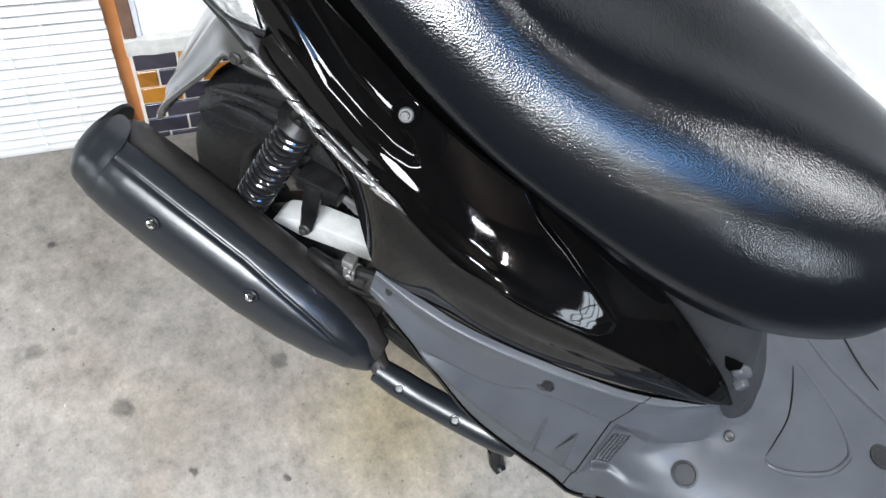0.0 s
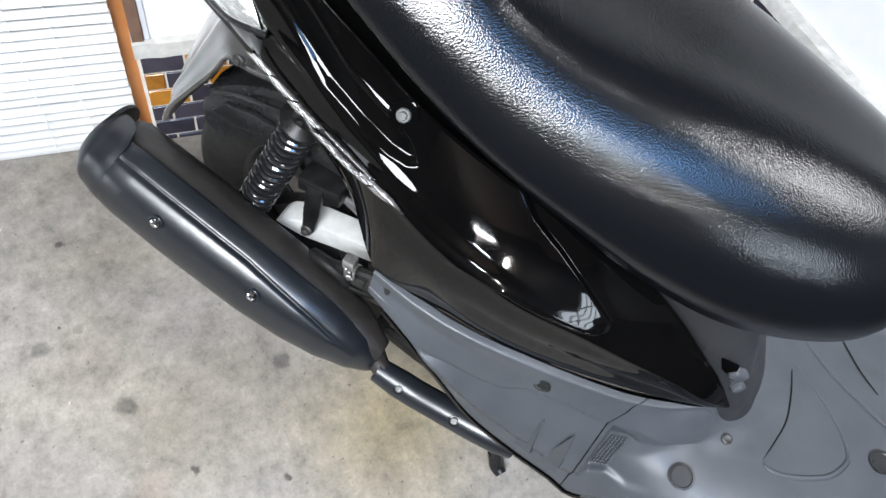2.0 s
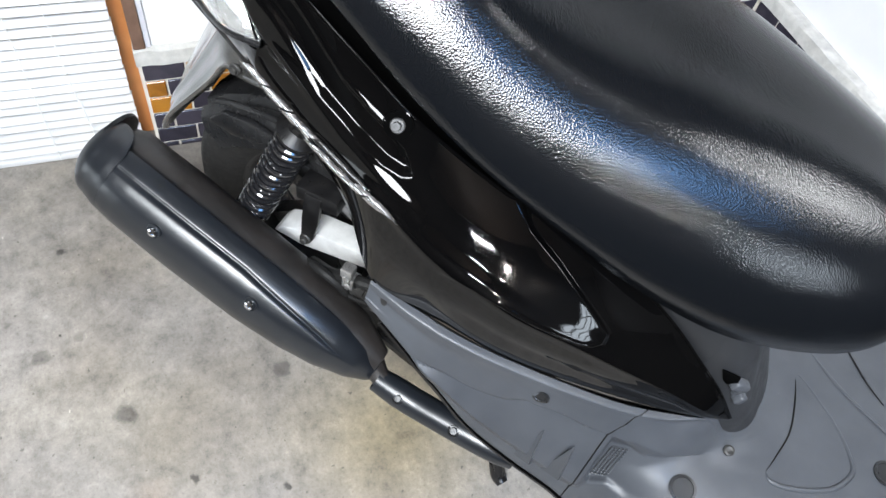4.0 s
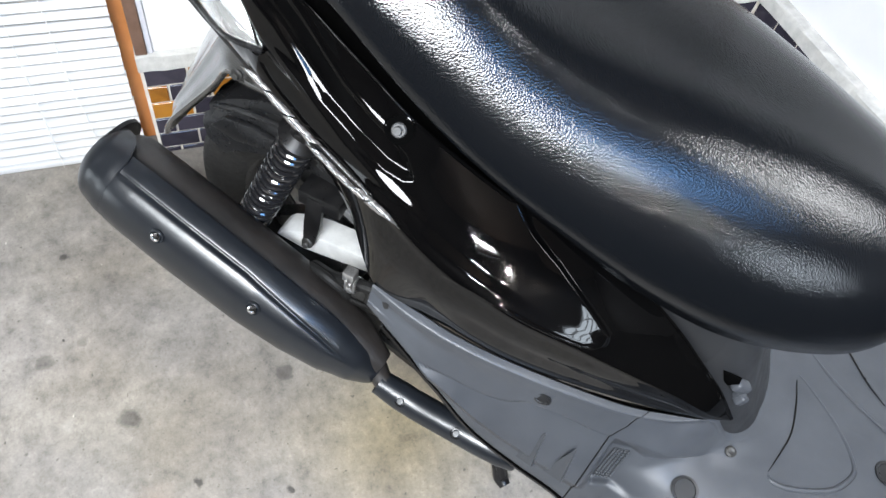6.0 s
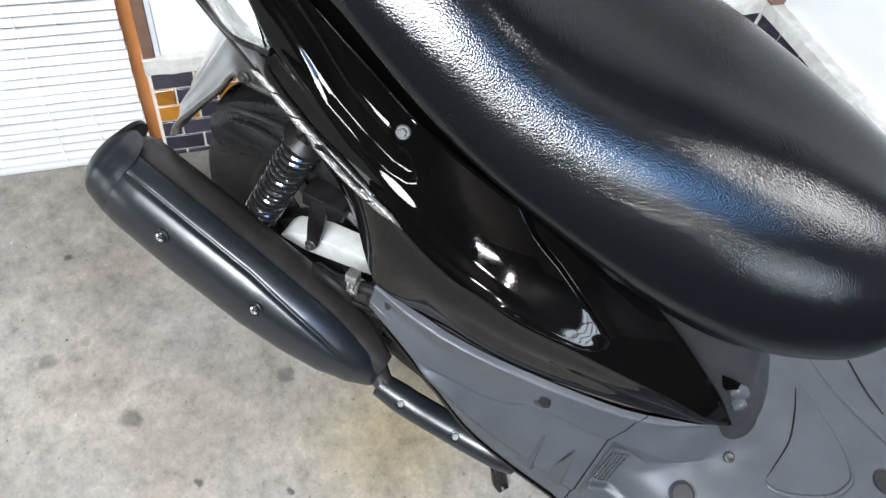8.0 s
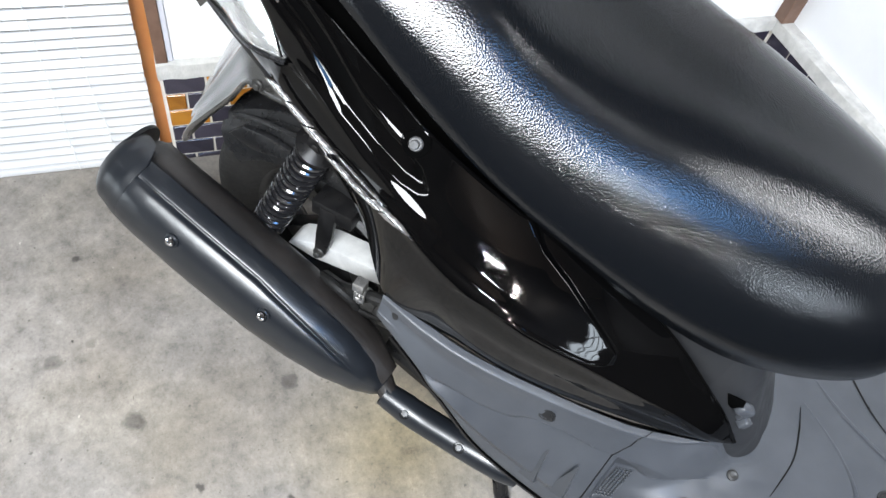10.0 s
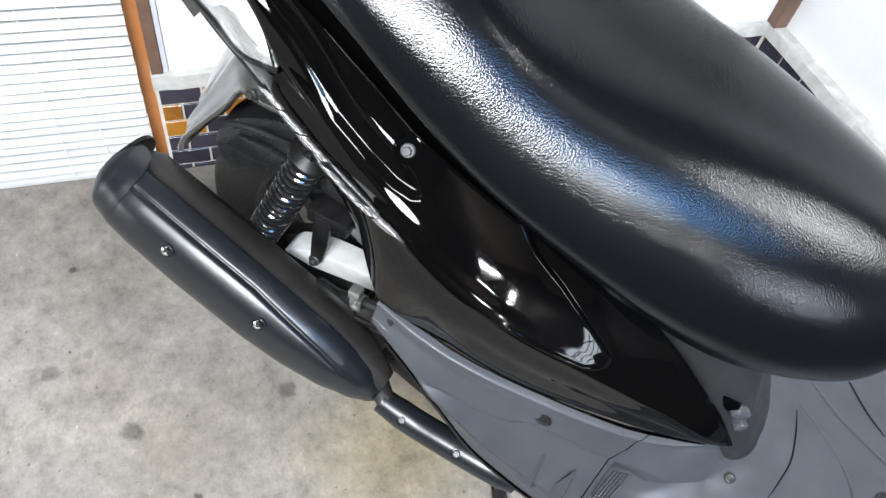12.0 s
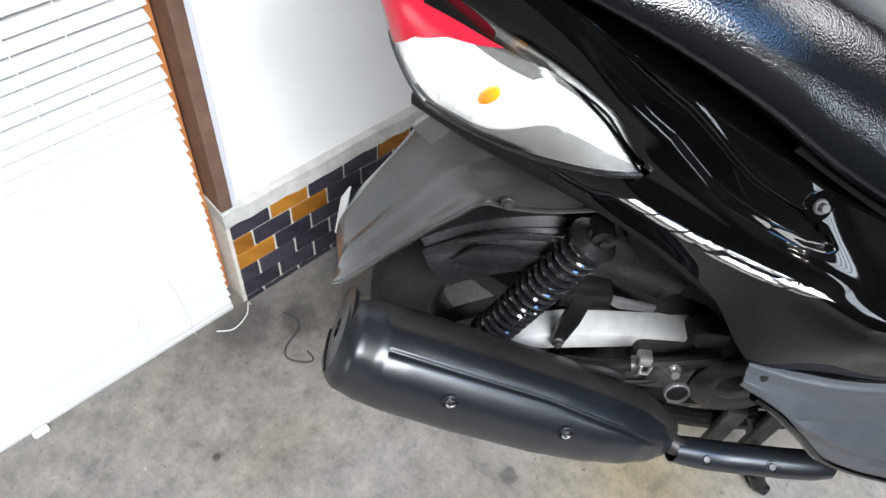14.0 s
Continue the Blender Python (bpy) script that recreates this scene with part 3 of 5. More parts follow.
MAIN.append((1.01, [(-0.104, 0.462), (-0.112, 0.459), (-0.119, 0.453), (-0.125, 0.446), (-0.127, 0.440), (-0.127, 0.434), (-0.126, 0.424), (-0.119, 0.408)]))
MAIN.append((1.050, [(-0.0995, 0.4095), (-0.100, 0.4090), (-0.1003, 0.4085), (-0.1005, 0.4080), (-0.1006, 0.4075), (-0.1006, 0.4070), (-0.1005, 0.4065), (-0.100, 0.406)]))


def straight(prof, amount):
    """The profile with its upper part drawn towards the chord from the top edge to the shoulder."""
    (y0, z0), (y4, z4) = prof[0], prof[4]
    out = list(prof)
    for k in (1, 2, 3):
        y, z = prof[k]
        out[k] = (y + amount * (y0 + (y4 - y0) * k / 4 - y), z + amount * (z0 + (z4 - z0) * k / 4 - z))
    return out


MAIN = [(x, straight(prof, 0.0 if x < 0.5 else 0.9 if x < 0.83 else 0.6)) for x, prof in MAIN]


def step(v):
    v = max(0.0, min(1.0, v))
    return v * v * (3 - 2 * v)


# the tail sections pass behind the lamp and end in the strip below it
BELOW = ([(-0.069, 0.688), (-0.066, 0.680), (-0.060, 0.672)], [(-0.092, 0.669), (-0.089, 0.658), (-0.080, 0.648)], [(-0.112, 0.667), (-0.108, 0.650), (-0.100, 0.634)], [(-0.1285, 0.672), (-0.1265, 0.650), (-0.116, 0.628)])
MAIN = [(x, top + [tuple((a + c) / 2 for a, c in zip(top[3], low[0]))] + low) for (x, top), low in zip(TAIL, BELOW)] + MAIN


def panel_relief(x, w):
    """How far the panel lies back: a leaf-shaped scoop beside the seat with a crest below it, and the low field in front of the blade."""
    back = 0.0
    if 0.33 < x < 0.69:
        top = float(np.interp(x, [0.36, 0.44, 0.50, 0.517, 0.546, 0.568, 0.60, 0.615, 0.64, 0.655], [0.15, 0.35, 0.62, 0.80, 1.22, 1.46, 1.52, 1.50, 1.62, 2.15]))
        low = float(np.interp(x, [0.36, 0.44, 0.493, 0.515, 0.534, 0.55, 0.592, 0.626, 0.645, 0.655], [0.9, 1.35, 1.75, 2.10, 2.40, 2.58, 2.70, 2.66, 2.48, 2.15]))
        inside = step((w - top + 0.05) / 0.22) * step((low - w + 0.05) / 0.42)
        back += 0.0062 * inside * step((x - 0.36) / 0.10) * step((0.662 - x) / 0.012)
        crest = float(np.interp(x, [0.42, 0.488, 0.544, 0.582, 0.647, 0.69], [2.2, 2.55, 2.82, 3.08, 3.12, 3.15]))
        back -= 0.0022 * math.exp(-(((w - crest) / 0.26) ** 2)) * step((x - 0.43) / 0.05) * step((0.69 - x) / 0.05)
        back -= 0.0012 * math.exp(-(((w - top + 0.10) / 0.12) ** 2)) * step((x - 0.42) / 0.06) * step((0.63 - x) / 0.02)
    if x > 0.70:
        high = float(np.interp(x, [0.70, 0.7477, 0.7691, 0.8038, 0.8456, 0.8814], [-0.45, 0.10, 0.76, 1.20, 1.95, 2.60]))
        low = float(np.interp(x, [0.70, 0.714, 0.744, 0.775, 0.834, 0.855, 0.868, 0.876], [5.3, 4.7, 4.25, 4.08, 4.02, 3.92, 3.65, 3.30]))
        blade = step((w - high) / 0.22) * step((low - w) / 0.20) * step((0.882 - x) / 0.010)
        back += 0.0060 * (1 - blade) * step((x - 0.70) / 0.06) * step((1.03 - x) / 0.06) * step((6.86 - w) / 0.84)
        lip = math.exp(-(((w - low + 0.22) / 0.10) ** 2)) * step((x - 0.75) / 0.05) * step((0.876 - x) / 0.01)
        back -= 0.0012 * lip
    return back


NU, NV = 400, 112
ctrl = [np.array([(x, y, z) for y, z in prof], float).ravel() for x, prof in MAIN]
grid, across = [], []
for flat in spline(ctrl, NU):
    line = np.array(spline(flat.reshape(-1, 3), NV))
    first = 0.42 * step((0.765 - line[0][0]) / 0.03) / 7 * NV
    at = np.linspace(first, NV, NV + 1)
    grid.append([Vector([float(np.interp(k, np.arange(NV + 1), line[:, c])) for c in range(3)]) for k in at])
    across.append(at * 7 / NV)
panel_rows = []
for u, line in enumerate(grid):
    row = []
    for k, p in enumerate(line):
        du = grid[min(u + 1, NU)][k] - grid[max(u - 1, 0)][k]
        dv = line[min(k + 1, NV)] - line[max(k - 1, 0)]
        nrm = du.cross(dv)
        nrm = nrm.normalized() if nrm.length > 1e-9 else Vector((0, -1, 0))
        if nrm.y > 0:
            nrm = -nrm
        row.append(p - nrm * panel_relief(p.x, float(across[u][k])))
    panel_rows.append(row)
bolt_at = min((p for row in panel_rows for p in row), key=lambda p: (p - Vector((0.629, -0.1600, 0.6848))).length)
for side in (1, -1):
    rows = panel_rows
    bm = bmesh.new()
    vs = [[bm.verts.new(p) for p in row] for row in rows]
    for u in range(NU):
        for k in range(NV):
            x = grid[u][k].x
            if x > 0.484 or across[u][k] < np.interp(x, [0.40, 0.44, 0.484], [3.28, 3.22, 2.8]) or across[u][k] > np.interp(x, [0.40, 0.44, 0.455, 0.475, 0.484], [4.98, 4.9, 4.4, 3.4, 2.9]):
                bm.faces.new((vs[u][k], vs[u][k + 1], vs[u + 1][k + 1], vs[u + 1][k]))
    bmesh.ops.delete(bm, geom=[q for q in bm.verts if not q.link_faces], context="VERTS")
    bmesh.ops.recalc_face_normals(bm, faces=bm.faces)
    bmesh.ops.solidify(bm, geom=list(bm.faces), thickness=0.003)
    bmesh.ops.remove_doubles(bm, verts=bm.verts, dist=1e-6)
    part("side_panel", bm if side == 1 else mirrored(bm), GLOSS, scooter, "", 80)

    bm = tube([Vector(r[0]) + Vector((0, 0.0012, -0.0006)) for r in rows], 0.0022, 8)
    part("panel_edge", bm if side == 1 else mirrored(bm), GLOSS, scooter)
# added filler closing the view under the seat; its black paints the gap's shade
part("seat_gap_filler", loft([(x, [(-w, z1), (-w - 0.004, (z0 + z1) / 2), (-w + 0.02, z0), (0, z0 - 0.01), (w - 0.02, z0), (w + 0.004, (z0 + z1) / 2), (w, z1), (0, z1 + 0.01)]) for x, w, z0, z1 in ((0.30, 0.040, 0.72, 0.800), (0.38, 0.062, 0.69, 0.800), (0.46, 0.098, 0.63, 0.785), (0.60, 0.112, 0.56, 0.725), (0.74, 0.108, 0.50, 0.655), (0.86, 0.098, 0.45, 0.61), (0.97, 0.085, 0.40, 0.59))], 30, 32, 0, spline, True, True), SHADEBLACK, scooter, "black filler painting the gap under the seat dark")

# silver emblem film along the ridge: slanted plain bars and a pointed end
ridge = [Vector(p) for p in spline([(0.469, -0.1560, 0.6705), (0.500, -0.1630, 0.6575), (0.535, -0.1715, 0.6445), (0.572, -0.1815, 0.6335), (0.616, -0.1935, 0.6240), (0.657, -0.2035, 0.6180)], 80)]


def emblem_bar(i0, i1, wide, high, aside, slant, point=False):
    """A cushioned bar with slanted, slightly ragged ends lying along the ridge."""
    er = random.Random(i0 * 7 + i1)
    rows = []
    for i in range(i0, i1 + (1 if point else 0)):
        way = (ridge[min(i + 1, 80)] - ridge[max(i - 1, 0)]).normalized()
        up = Vector((-0.05, -0.82, 0.57))
        up = (up - way * up.dot(way)).normalized()
        cross = way.cross(up)
        cross = cross if cross.z > 0 else -cross
        s = (i - i0) / (i1 - i0)
        half = 1.12 * wide * (0.88 + 0.12 * math.sin(math.pi * s)) * (1 + er.uniform(-0.10, 0.10))
        half *= max(0.06, 1 - s ** 2.2) if point else 1.0
        rows.append([ridge[i] + cross * (aside + half * q) + up * (0.0012 + high * (1 - q * q)) + way * slant * q for q in (-1, -0.7, -0.3, 0.1, 0.5, 0.8, 1)])
    part("emblem_bar", sheet(rows, thick=0.001), EMBLEM, scooter, "silver emblem lettering as a plain bar")


for row in ((0, 13, 0.0033, 0.0020, 0.0008, 0.006), (13, 26, 0.0038, 0.0024, 0.0004, 0.007), (26, 35, 0.0042, 0.0024, -0.0004, 0.008), (35, 41, 0.0038, 0.0022, 0.0006, 0.006),
            (41, 62, 0.0030, 0.0020, -0.0036, 0.009), (43, 66, 0.0017, 0.0016, 0.0042, 0.004), (60, 67, 0.0040, 0.0020, -0.0014, 0.008)):
    emblem_bar(*row)
emblem_bar(67, 80, 0.0042, 0.0020, -0.0010, 0.004, True)

# flanged bolt; flat black discs paint the shade of its slotted recess
way = Vector((0.14, -0.80, 0.58))
part("bolt_shade", moved(turned([(0.0128, -0.004), (0.0132, 0.0004), (0.0122, 0.0007), (0.002, 0.0007)], 28), aim(bolt_at, way)), SHADEBLACK, scooter)
part("bolt_shade", moved(turned([(0.0080, -0.004), (0.0083, 0.0004), (0.0076, 0.0007), (0.002, 0.0007)], 24), aim(bolt_at + Vector((0.0125, -0.0035, -0.0125)), way) @ Matrix.Diagonal((1, 1.5, 1, 1))), SHADEBLACK, scooter)
part("panel_bolt", moved(hexbolt(0.0044, 0.0065, 0.0070), aim(bolt_at + 0.0016 * way, way)), DULLBOLT, scooter, "zinc flanged hexagon bolt")
for side in (-1, 1):
    ring = [bolt_at + 0.0008 * way + aim((0, 0, 0), way) @ Vector((0.0136 * math.cos(a), 0.0136 * math.sin(a), 0)) for a in (radians(90 + side * (20 + 8 * k)) for k in range(12))]
    part("recess_lip", tube(ring, 0.0009, 6), GLOSS, scooter)

# seat skirt between panel and seat
SKIRT = [(0.60, -0.130, 0.722, 0.735), (0.70, -0.128, 0.660, 0.690), (0.743, -0.130, 0.640, 0.665), (0.80, -0.124, 0.622, 0.645), (0.86, -0.117, 0.592, 0.622), (0.91, -0.110, 0.558, 0.606), (0.95, -0.1035, 0.520, 0.600), (0.985, -0.098, 0.485, 0.594)]
for side in (1, -1):
    bm = loft([(x, [(y + 0.004, z0 - 0.010), (y - 0.002, z0), (y - 0.004, z0 + 0.4 * (z1 - z0)), (y + 0.008, z1), (y + 0.03, z1 + 0.006)]) for x, y, z0, z1 in SKIRT], 40, 12, 0.003)
    part("seat_skirt", bm if side == 1 else mirrored(bm), COWLPLASTIC, scooter, "dark grey plastic skirt under the seat")
# rounded cowl below the seat nose: height, front, half width
COWL = [(0.338, 1.112, 0.108, 0.075), (0.352, 1.100, 0.102, 0.068), (0.368, 1.090, 0.1005, 0.058), (0.395, 1.076, 0.1005, 0.046), (0.43, 1.060, 0.1005, 0.040), (0.47, 1.044, 0.100, 0.040), (0.51, 1.030, 0.0985, 0.040), (0.56, 1.017, 0.094, 0.040), (0.605, 1.008, 0.088, 0.040)]
rows = []
for z, xf, yc, r in (tuple(p) for p in spline(COWL, 40)):
    half = [(0.90, -yc - 0.003, z), (0.95, -yc - 0.001, z), (xf - r - 0.01, -yc, z)]
    half += [(xf - r + r * math.sin(a), -yc + r - r * math.cos(a), z) for a in (math.pi / 2 * k / 10 for k in range(11))]
    half += [(xf + 0.003, -yc * 0.2, z), (xf + 0.004, 0.0, z)]
    rows.append(half + [(x, -y, zz) for x, y, zz in reversed(half[:-1])])
part("front_cowl", sheet(rows, thick=0.003), COWLPLASTIC, scooter, "dark grey plastic cowl below the seat nose")
# no hole is cut: a black plate stands for the slot's shade
part("slot_shade", prism([(1.004, 0.488), (1.024, 0.489), (1.026, 0.478), (1.018, 0.468), (1.012, 0.472)], -0.1012, -0.0985, 0.0006), SHADEBLACK, scooter, "black plate painting the shaded slot in the cowl")
part("cowl_hook", merge(moved(box(-0.012, 0.012, -0.006, 0.008, -0.007, 0.007, 0.004, 3), pose(1.031, -0.0955, 0.469, 0, 30, 30)), moved(box(-0.006, 0.007, -0.010, 0.006, -0.012, 0.002, 0.003, 3), pose(1.041, -0.0885, 0.449, 0, 30, 40)), moved(box(-0.003, 0.003, -0.004, 0.006, -0.010, 0.010, 0.002), pose(1.035, -0.094, 0.459, 0, 20, 35))), PLASTIC, scooter, "grey plastic hook")

# grey lower trim (riser) from the panel's lower edge down to the crease, then the footboard
TRIM = []
TRIM.append((0.637, [(-0.1985, 0.494), (-0.2011, 0.4925), (-0.2017, 0.488), (-0.203, 0.484), (-0.2077, 0.4746), (-0.2092, 0.4745), (-0.209, 0.47), (-0.209, 0.466), (-0.206, 0.462)]))
TRIM.append((0.69, [(-0.2, 0.485), (-0.2075, 0.4835), (-0.2092, 0.479), (-0.209, 0.467), (-0.2164, 0.4484), (-0.2182, 0.4475), (-0.219, 0.44), (-0.219, 0.434), (-0.214, 0.428)]))
TRIM.append((0.74, [(-0.199, 0.476), (-0.2065, 0.4745), (-0.2082, 0.47), (-0.208, 0.452), (-0.2162, 0.4201), (-0.22, 0.4192), (-0.219, 0.395), (-0.22, 0.374), (-0.212, 0.366)]))
TRIM.append((0.79, [(-0.193, 0.466), (-0.2005, 0.4645), (-0.2022, 0.46), (-0.203, 0.438), (-0.2102, 0.4038), (-0.214, 0.4032), (-0.216, 0.36), (-0.218, 0.318), (-0.21, 0.308)]))
TRIM.append((0.85, [(-0.179, 0.45), (-0.1865, 0.4485), (-0.1882, 0.444), (-0.19, 0.424), (-0.1991, 0.3938), (-0.203, 0.3932), (-0.209, 0.332), (-0.214, 0.28), (-0.207, 0.268)]))
TRIM.append((0.91, [(-0.162, 0.433), (-0.1695, 0.4315), (-0.1712, 0.427), (-0.175, 0.41), (-0.1851, 0.3821), (-0.189, 0.3812), (-0.201, 0.318), (-0.212, 0.258), (-0.206, 0.242)]))
TRIM.append((0.945, [(-0.149, 0.4225), (-0.1565, 0.421), (-0.1582, 0.4165), (-0.163, 0.402), (-0.1749, 0.3744), (-0.179, 0.3732), (-0.196, 0.32), (-0.211, 0.248), (-0.206, 0.23)]))
TRIM.append((0.985, [(-0.131, 0.4135), (-0.138, 0.412), (-0.1396, 0.4075), (-0.146, 0.397), (-0.1605, 0.3667), (-0.165, 0.3652), (-0.19, 0.335), (-0.212, 0.285), (-0.207, 0.25)]))
TRIM.append((1.03, [(-0.109, 0.4065), (-0.1118, 0.405), (-0.1125, 0.4005), (-0.123, 0.39), (-0.1402, 0.3595), (-0.1432, 0.3575), (-0.182, 0.34), (-0.214, 0.3), (-0.209, 0.262)]))
TRIM.append((1.06, [(-0.060, 0.376), (-0.094, 0.370), (-0.102, 0.3655), (-0.106, 0.3625), (-0.114, 0.357), (-0.128, 0.352), (-0.178, 0.34), (-0.215, 0.303), (-0.21, 0.264)]))
TRIM.append((1.085, [(-0.006, 0.3590), (-0.070, 0.3570), (-0.086, 0.3553), (-0.092, 0.3545), (-0.104, 0.352), (-0.122, 0.349), (-0.176, 0.34), (-0.216, 0.305), (-0.211, 0.265)]))
TRIM.append((1.11, [(0.0, 0.356), (-0.040, 0.3545), (-0.06, 0.3538), (-0.07, 0.353), (-0.09, 0.351), (-0.116, 0.349), (-0.176, 0.339), (-0.217, 0.306), (-0.212, 0.266)]))
TRIM.append((1.14, [(0, 0.353), (-0.026, 0.352), (-0.039, 0.3512), (-0.052, 0.3505), (-0.08, 0.349), (-0.11, 0.347), (-0.176, 0.338), (-0.217, 0.306), (-0.212, 0.266)]))
TRIM.append((1.2, [(0, 0.352), (-0.026, 0.3505), (-0.039, 0.3498), (-0.052, 0.349), (-0.08, 0.3475), (-0.11, 0.346), (-0.176, 0.338), (-0.217, 0.306), (-0.212, 0.266)]))
TRIM.append((1.42, [(0, 0.35), (-0.026, 0.3485), (-0.039, 0.3478), (-0.052, 0.347), (-0.08, 0.3455), (-0.11, 0.344), (-0.176, 0.336), (-0.217, 0.306), (-0.212, 0.266)]))
for x, prof in TRIM:
    if 0.68 < x < 1.0:
        for k in (7, 8):
            prof[k] = (prof[k][0], prof[k][1] + 0.009 * step((x - 0.70) / 0.05) * step((0.96 - x) / 0.04))
        for k in (4, 5):
            prof[k] = tuple(a + (c - a) * (k - 3) / 3 for a, c in zip(prof[3], prof[6]))
TRIM_U = [np.array(spline(flat.reshape(-1, 3), 96)) for flat in spline([np.array([(x, y, z) for y, z in prof], float).ravel() for x, prof in TRIM], 300)]
TRIM_X = [np.array([row[k][0] for row in TRIM_U]) for k in range(97)]


def seam_x(v):
    """Where the joint between lower trim and footboard lies, v counted across from 0 to 8."""
    return float(np.interp(v, [0.0, 0.7, 2.9, 3.6, 5.3, 8.0], [0.960, 0.956, 0.946, 0.935, 0.9325, 0.929]))


def foot(x, v):
    """A point of the moulded board, with the drain pocket sunk into it."""
    k = min(v * 12, 95.999)
    a, u = int(k), k - int(k)
    y = (1 - u) * np.interp(x, TRIM_X[a], [r[a][1] for r in TRIM_U]) + u * np.interp(x, TRIM_X[a + 1], [r[a + 1][1] for r in TRIM_U])
    z = (1 - u) * np.interp(x, TRIM_X[a], [r[a][2] for r in TRIM_U]) + u * np.interp(x, TRIM_X[a + 1], [r[a + 1][2] for r in TRIM_U])
    wall = float(np.interp(v, [3.5, 3.8, 5.5, 6.05, 6.5], [0.942, 0.941, 0.9385, 0.939, 0.946]))
    top = float(np.interp(x, [0.93, 0.965, 0.984, 1.03], [3.72, 3.74, 3.92, 4.05]))
    low = float(np.interp(x, [0.93, 0.963, 0.99], [6.42, 6.30, 6.62]))
    deep = 0.017 * step((x - wall) / 0.005) * max(0.0, 1 - max(0.0, x - 0.948) / 0.075) ** 1.6
    deep *= step((v - top) / 0.42) * step((low - v) / 0.30)
    up = float(np.interp(x, [0.70, 0.7477, 0.7818, 0.8129, 0.8345, 0.8742, 0.9117, 0.9336, 0.985, 1.03], [0.424, 0.4151, 0.4067, 0.4035, 0.4120, 0.4049, 0.3905, 0.3864, 0.3667, 0.3595]))
    crease = float(np.interp(x, [0.70, 0.712, 0.747, 0.79, 0.83, 0.88, 0.93], [0.424, 0.419, 0.396, 0.364, 0.340, 0.315, 0.297]))
    out = 0.0044 * (1 - 0.6 * step((z - up) / 0.05)) * step((z - up + 0.0010) / 0.0030) * step((x - 0.70) / 0.03) * step((1.04 - x) / 0.04)
    fold = (up - z) / max(up - crease, 1e-4) if z > crease else 1 - (crease - z) / 0.016
    out += 0.0085 * max(0.0, min(1.0, float(fold))) * step((x - 0.70) / 0.03) * step((0.945 - x) / 0.012)
    return Vector((x, float(y) + 0.45 * deep - 0.95 * out, float(z) - 0.89 * deep + 0.3 * out))


for side in (1, -1):
    bm = slab([[foot(0.637 + (seam_x(k / 24) - 0.0009 - 0.637) * i / 70, k / 24) for k in range(193)] for i in range(71)], (0, 0.0022, -0.0022))
    part("lower_trim", bm if side == 1 else mirrored(bm), PLASTIC, scooter, "grey moulded plastic lower trim")
    bm = slab([[foot(seam_x(k / 24) + 0.0009 + (1.42 - seam_x(k / 24)) * (i / 110) ** 1.9, k / 24) for k in range(193)] for i in range(111)], (0, 0.0022, -0.0022))
    part("footboard", bm if side == 1 else mirrored(bm), PLASTIC, scooter, "grey moulded plastic footboard")
    bm = tube([foot(seam_x(v) , v) + Vector((0, 0.0022, -0.0022)) for v in (k / 8 for k in range(2, 58))], 0.0022, 6)
    part("trim_joint", bm if side == 1 else mirrored(bm), NEARBLACK, scooter)
    bm = tube([foot(x, 7.35) + Vector((0, 0.004, -0.004)) for x in (0.66 + 0.76 * k / 60 for k in range(61))], 0.0075, 10)
    part("board_rim", bm if side == 1 else mirrored(bm), GLOSS, scooter, "glossy black rim under the footboard")
part("floor_pan", merge(box(0.97, 1.16, -0.125, 0.125, 0.335, 0.3445, 0.003), box(0.90, 1.02, -0.09, 0.09, 0.36, 0.41, 0.01)), COWLPLASTIC, scooter)
for x in (0.862, 0.900):
    bm = bmesh.new()
    a, b0, c, d = (bm.verts.new(p) for p in ((x - 0.010, -0.2125, 0.300), (x + 0.016, -0.2105, 0.296), (x + 0.008, -0.2020, 0.374), (x + 0.011, -0.2235, 0.318)))
    for f in ((a, b0, d), (b0, c, d), (c, a, d), (a, c, b0)):
        bm.faces.new(f)
    part("rib", bm, PLASTIC, scooter)
part("plug", moved(turned([(0.0095, -0.002), (0.010, 0.0008), (0.007, 0.0014), (0.006, 0.0004)], 20), aim((0.847, -0.1945, 0.428), (0, -0.95, 0.3)) @ Matrix.Diagonal((1.1, 0.8, 1, 1))), DARKPLASTIC, scooter, "dark rubber plug")
part("plug", moved(turned([(0.0150, -0.002), (0.0158, 0.0012), (0.013, 0.0014), (0.012, 0.0004)], 28), aim((1.040, -0.174, 0.3475), (0, -0.3, 1))), DARKPLASTIC, scooter, "round rubber plug")
part("plug", moved(turned([(0.006, -0.002), (0.0065, 0.0008), (0.004, 0.0012)], 16), aim((0.655, -0.2045, 0.478), (-0.2, -0.95, 0.3))), DARKPLASTIC, scooter)
part("floor_screw", moved(turned([(0.0065, -0.002), (0.0065, 0.0012), (0.0042, 0.0026), (0.0018, 0.0020)], 16), aim((1.076, -0.107, 0.3570), (0, -0.3, 1))), GRIME, scooter, "steel floor screw")
g_ob = part("drain_grille", sheet([[foot(0.946 + 0.016 * i / 4 + 0.004 * (5.9 - v) / 1.6, v) + Vector((0, -0.0006, 0.0010)) for v in (4.3 + 1.7 * k / 12 for k in range(13))] for i in range(5)], thick=0.001), PLASTIC, scooter, "grey mesh drain panel")
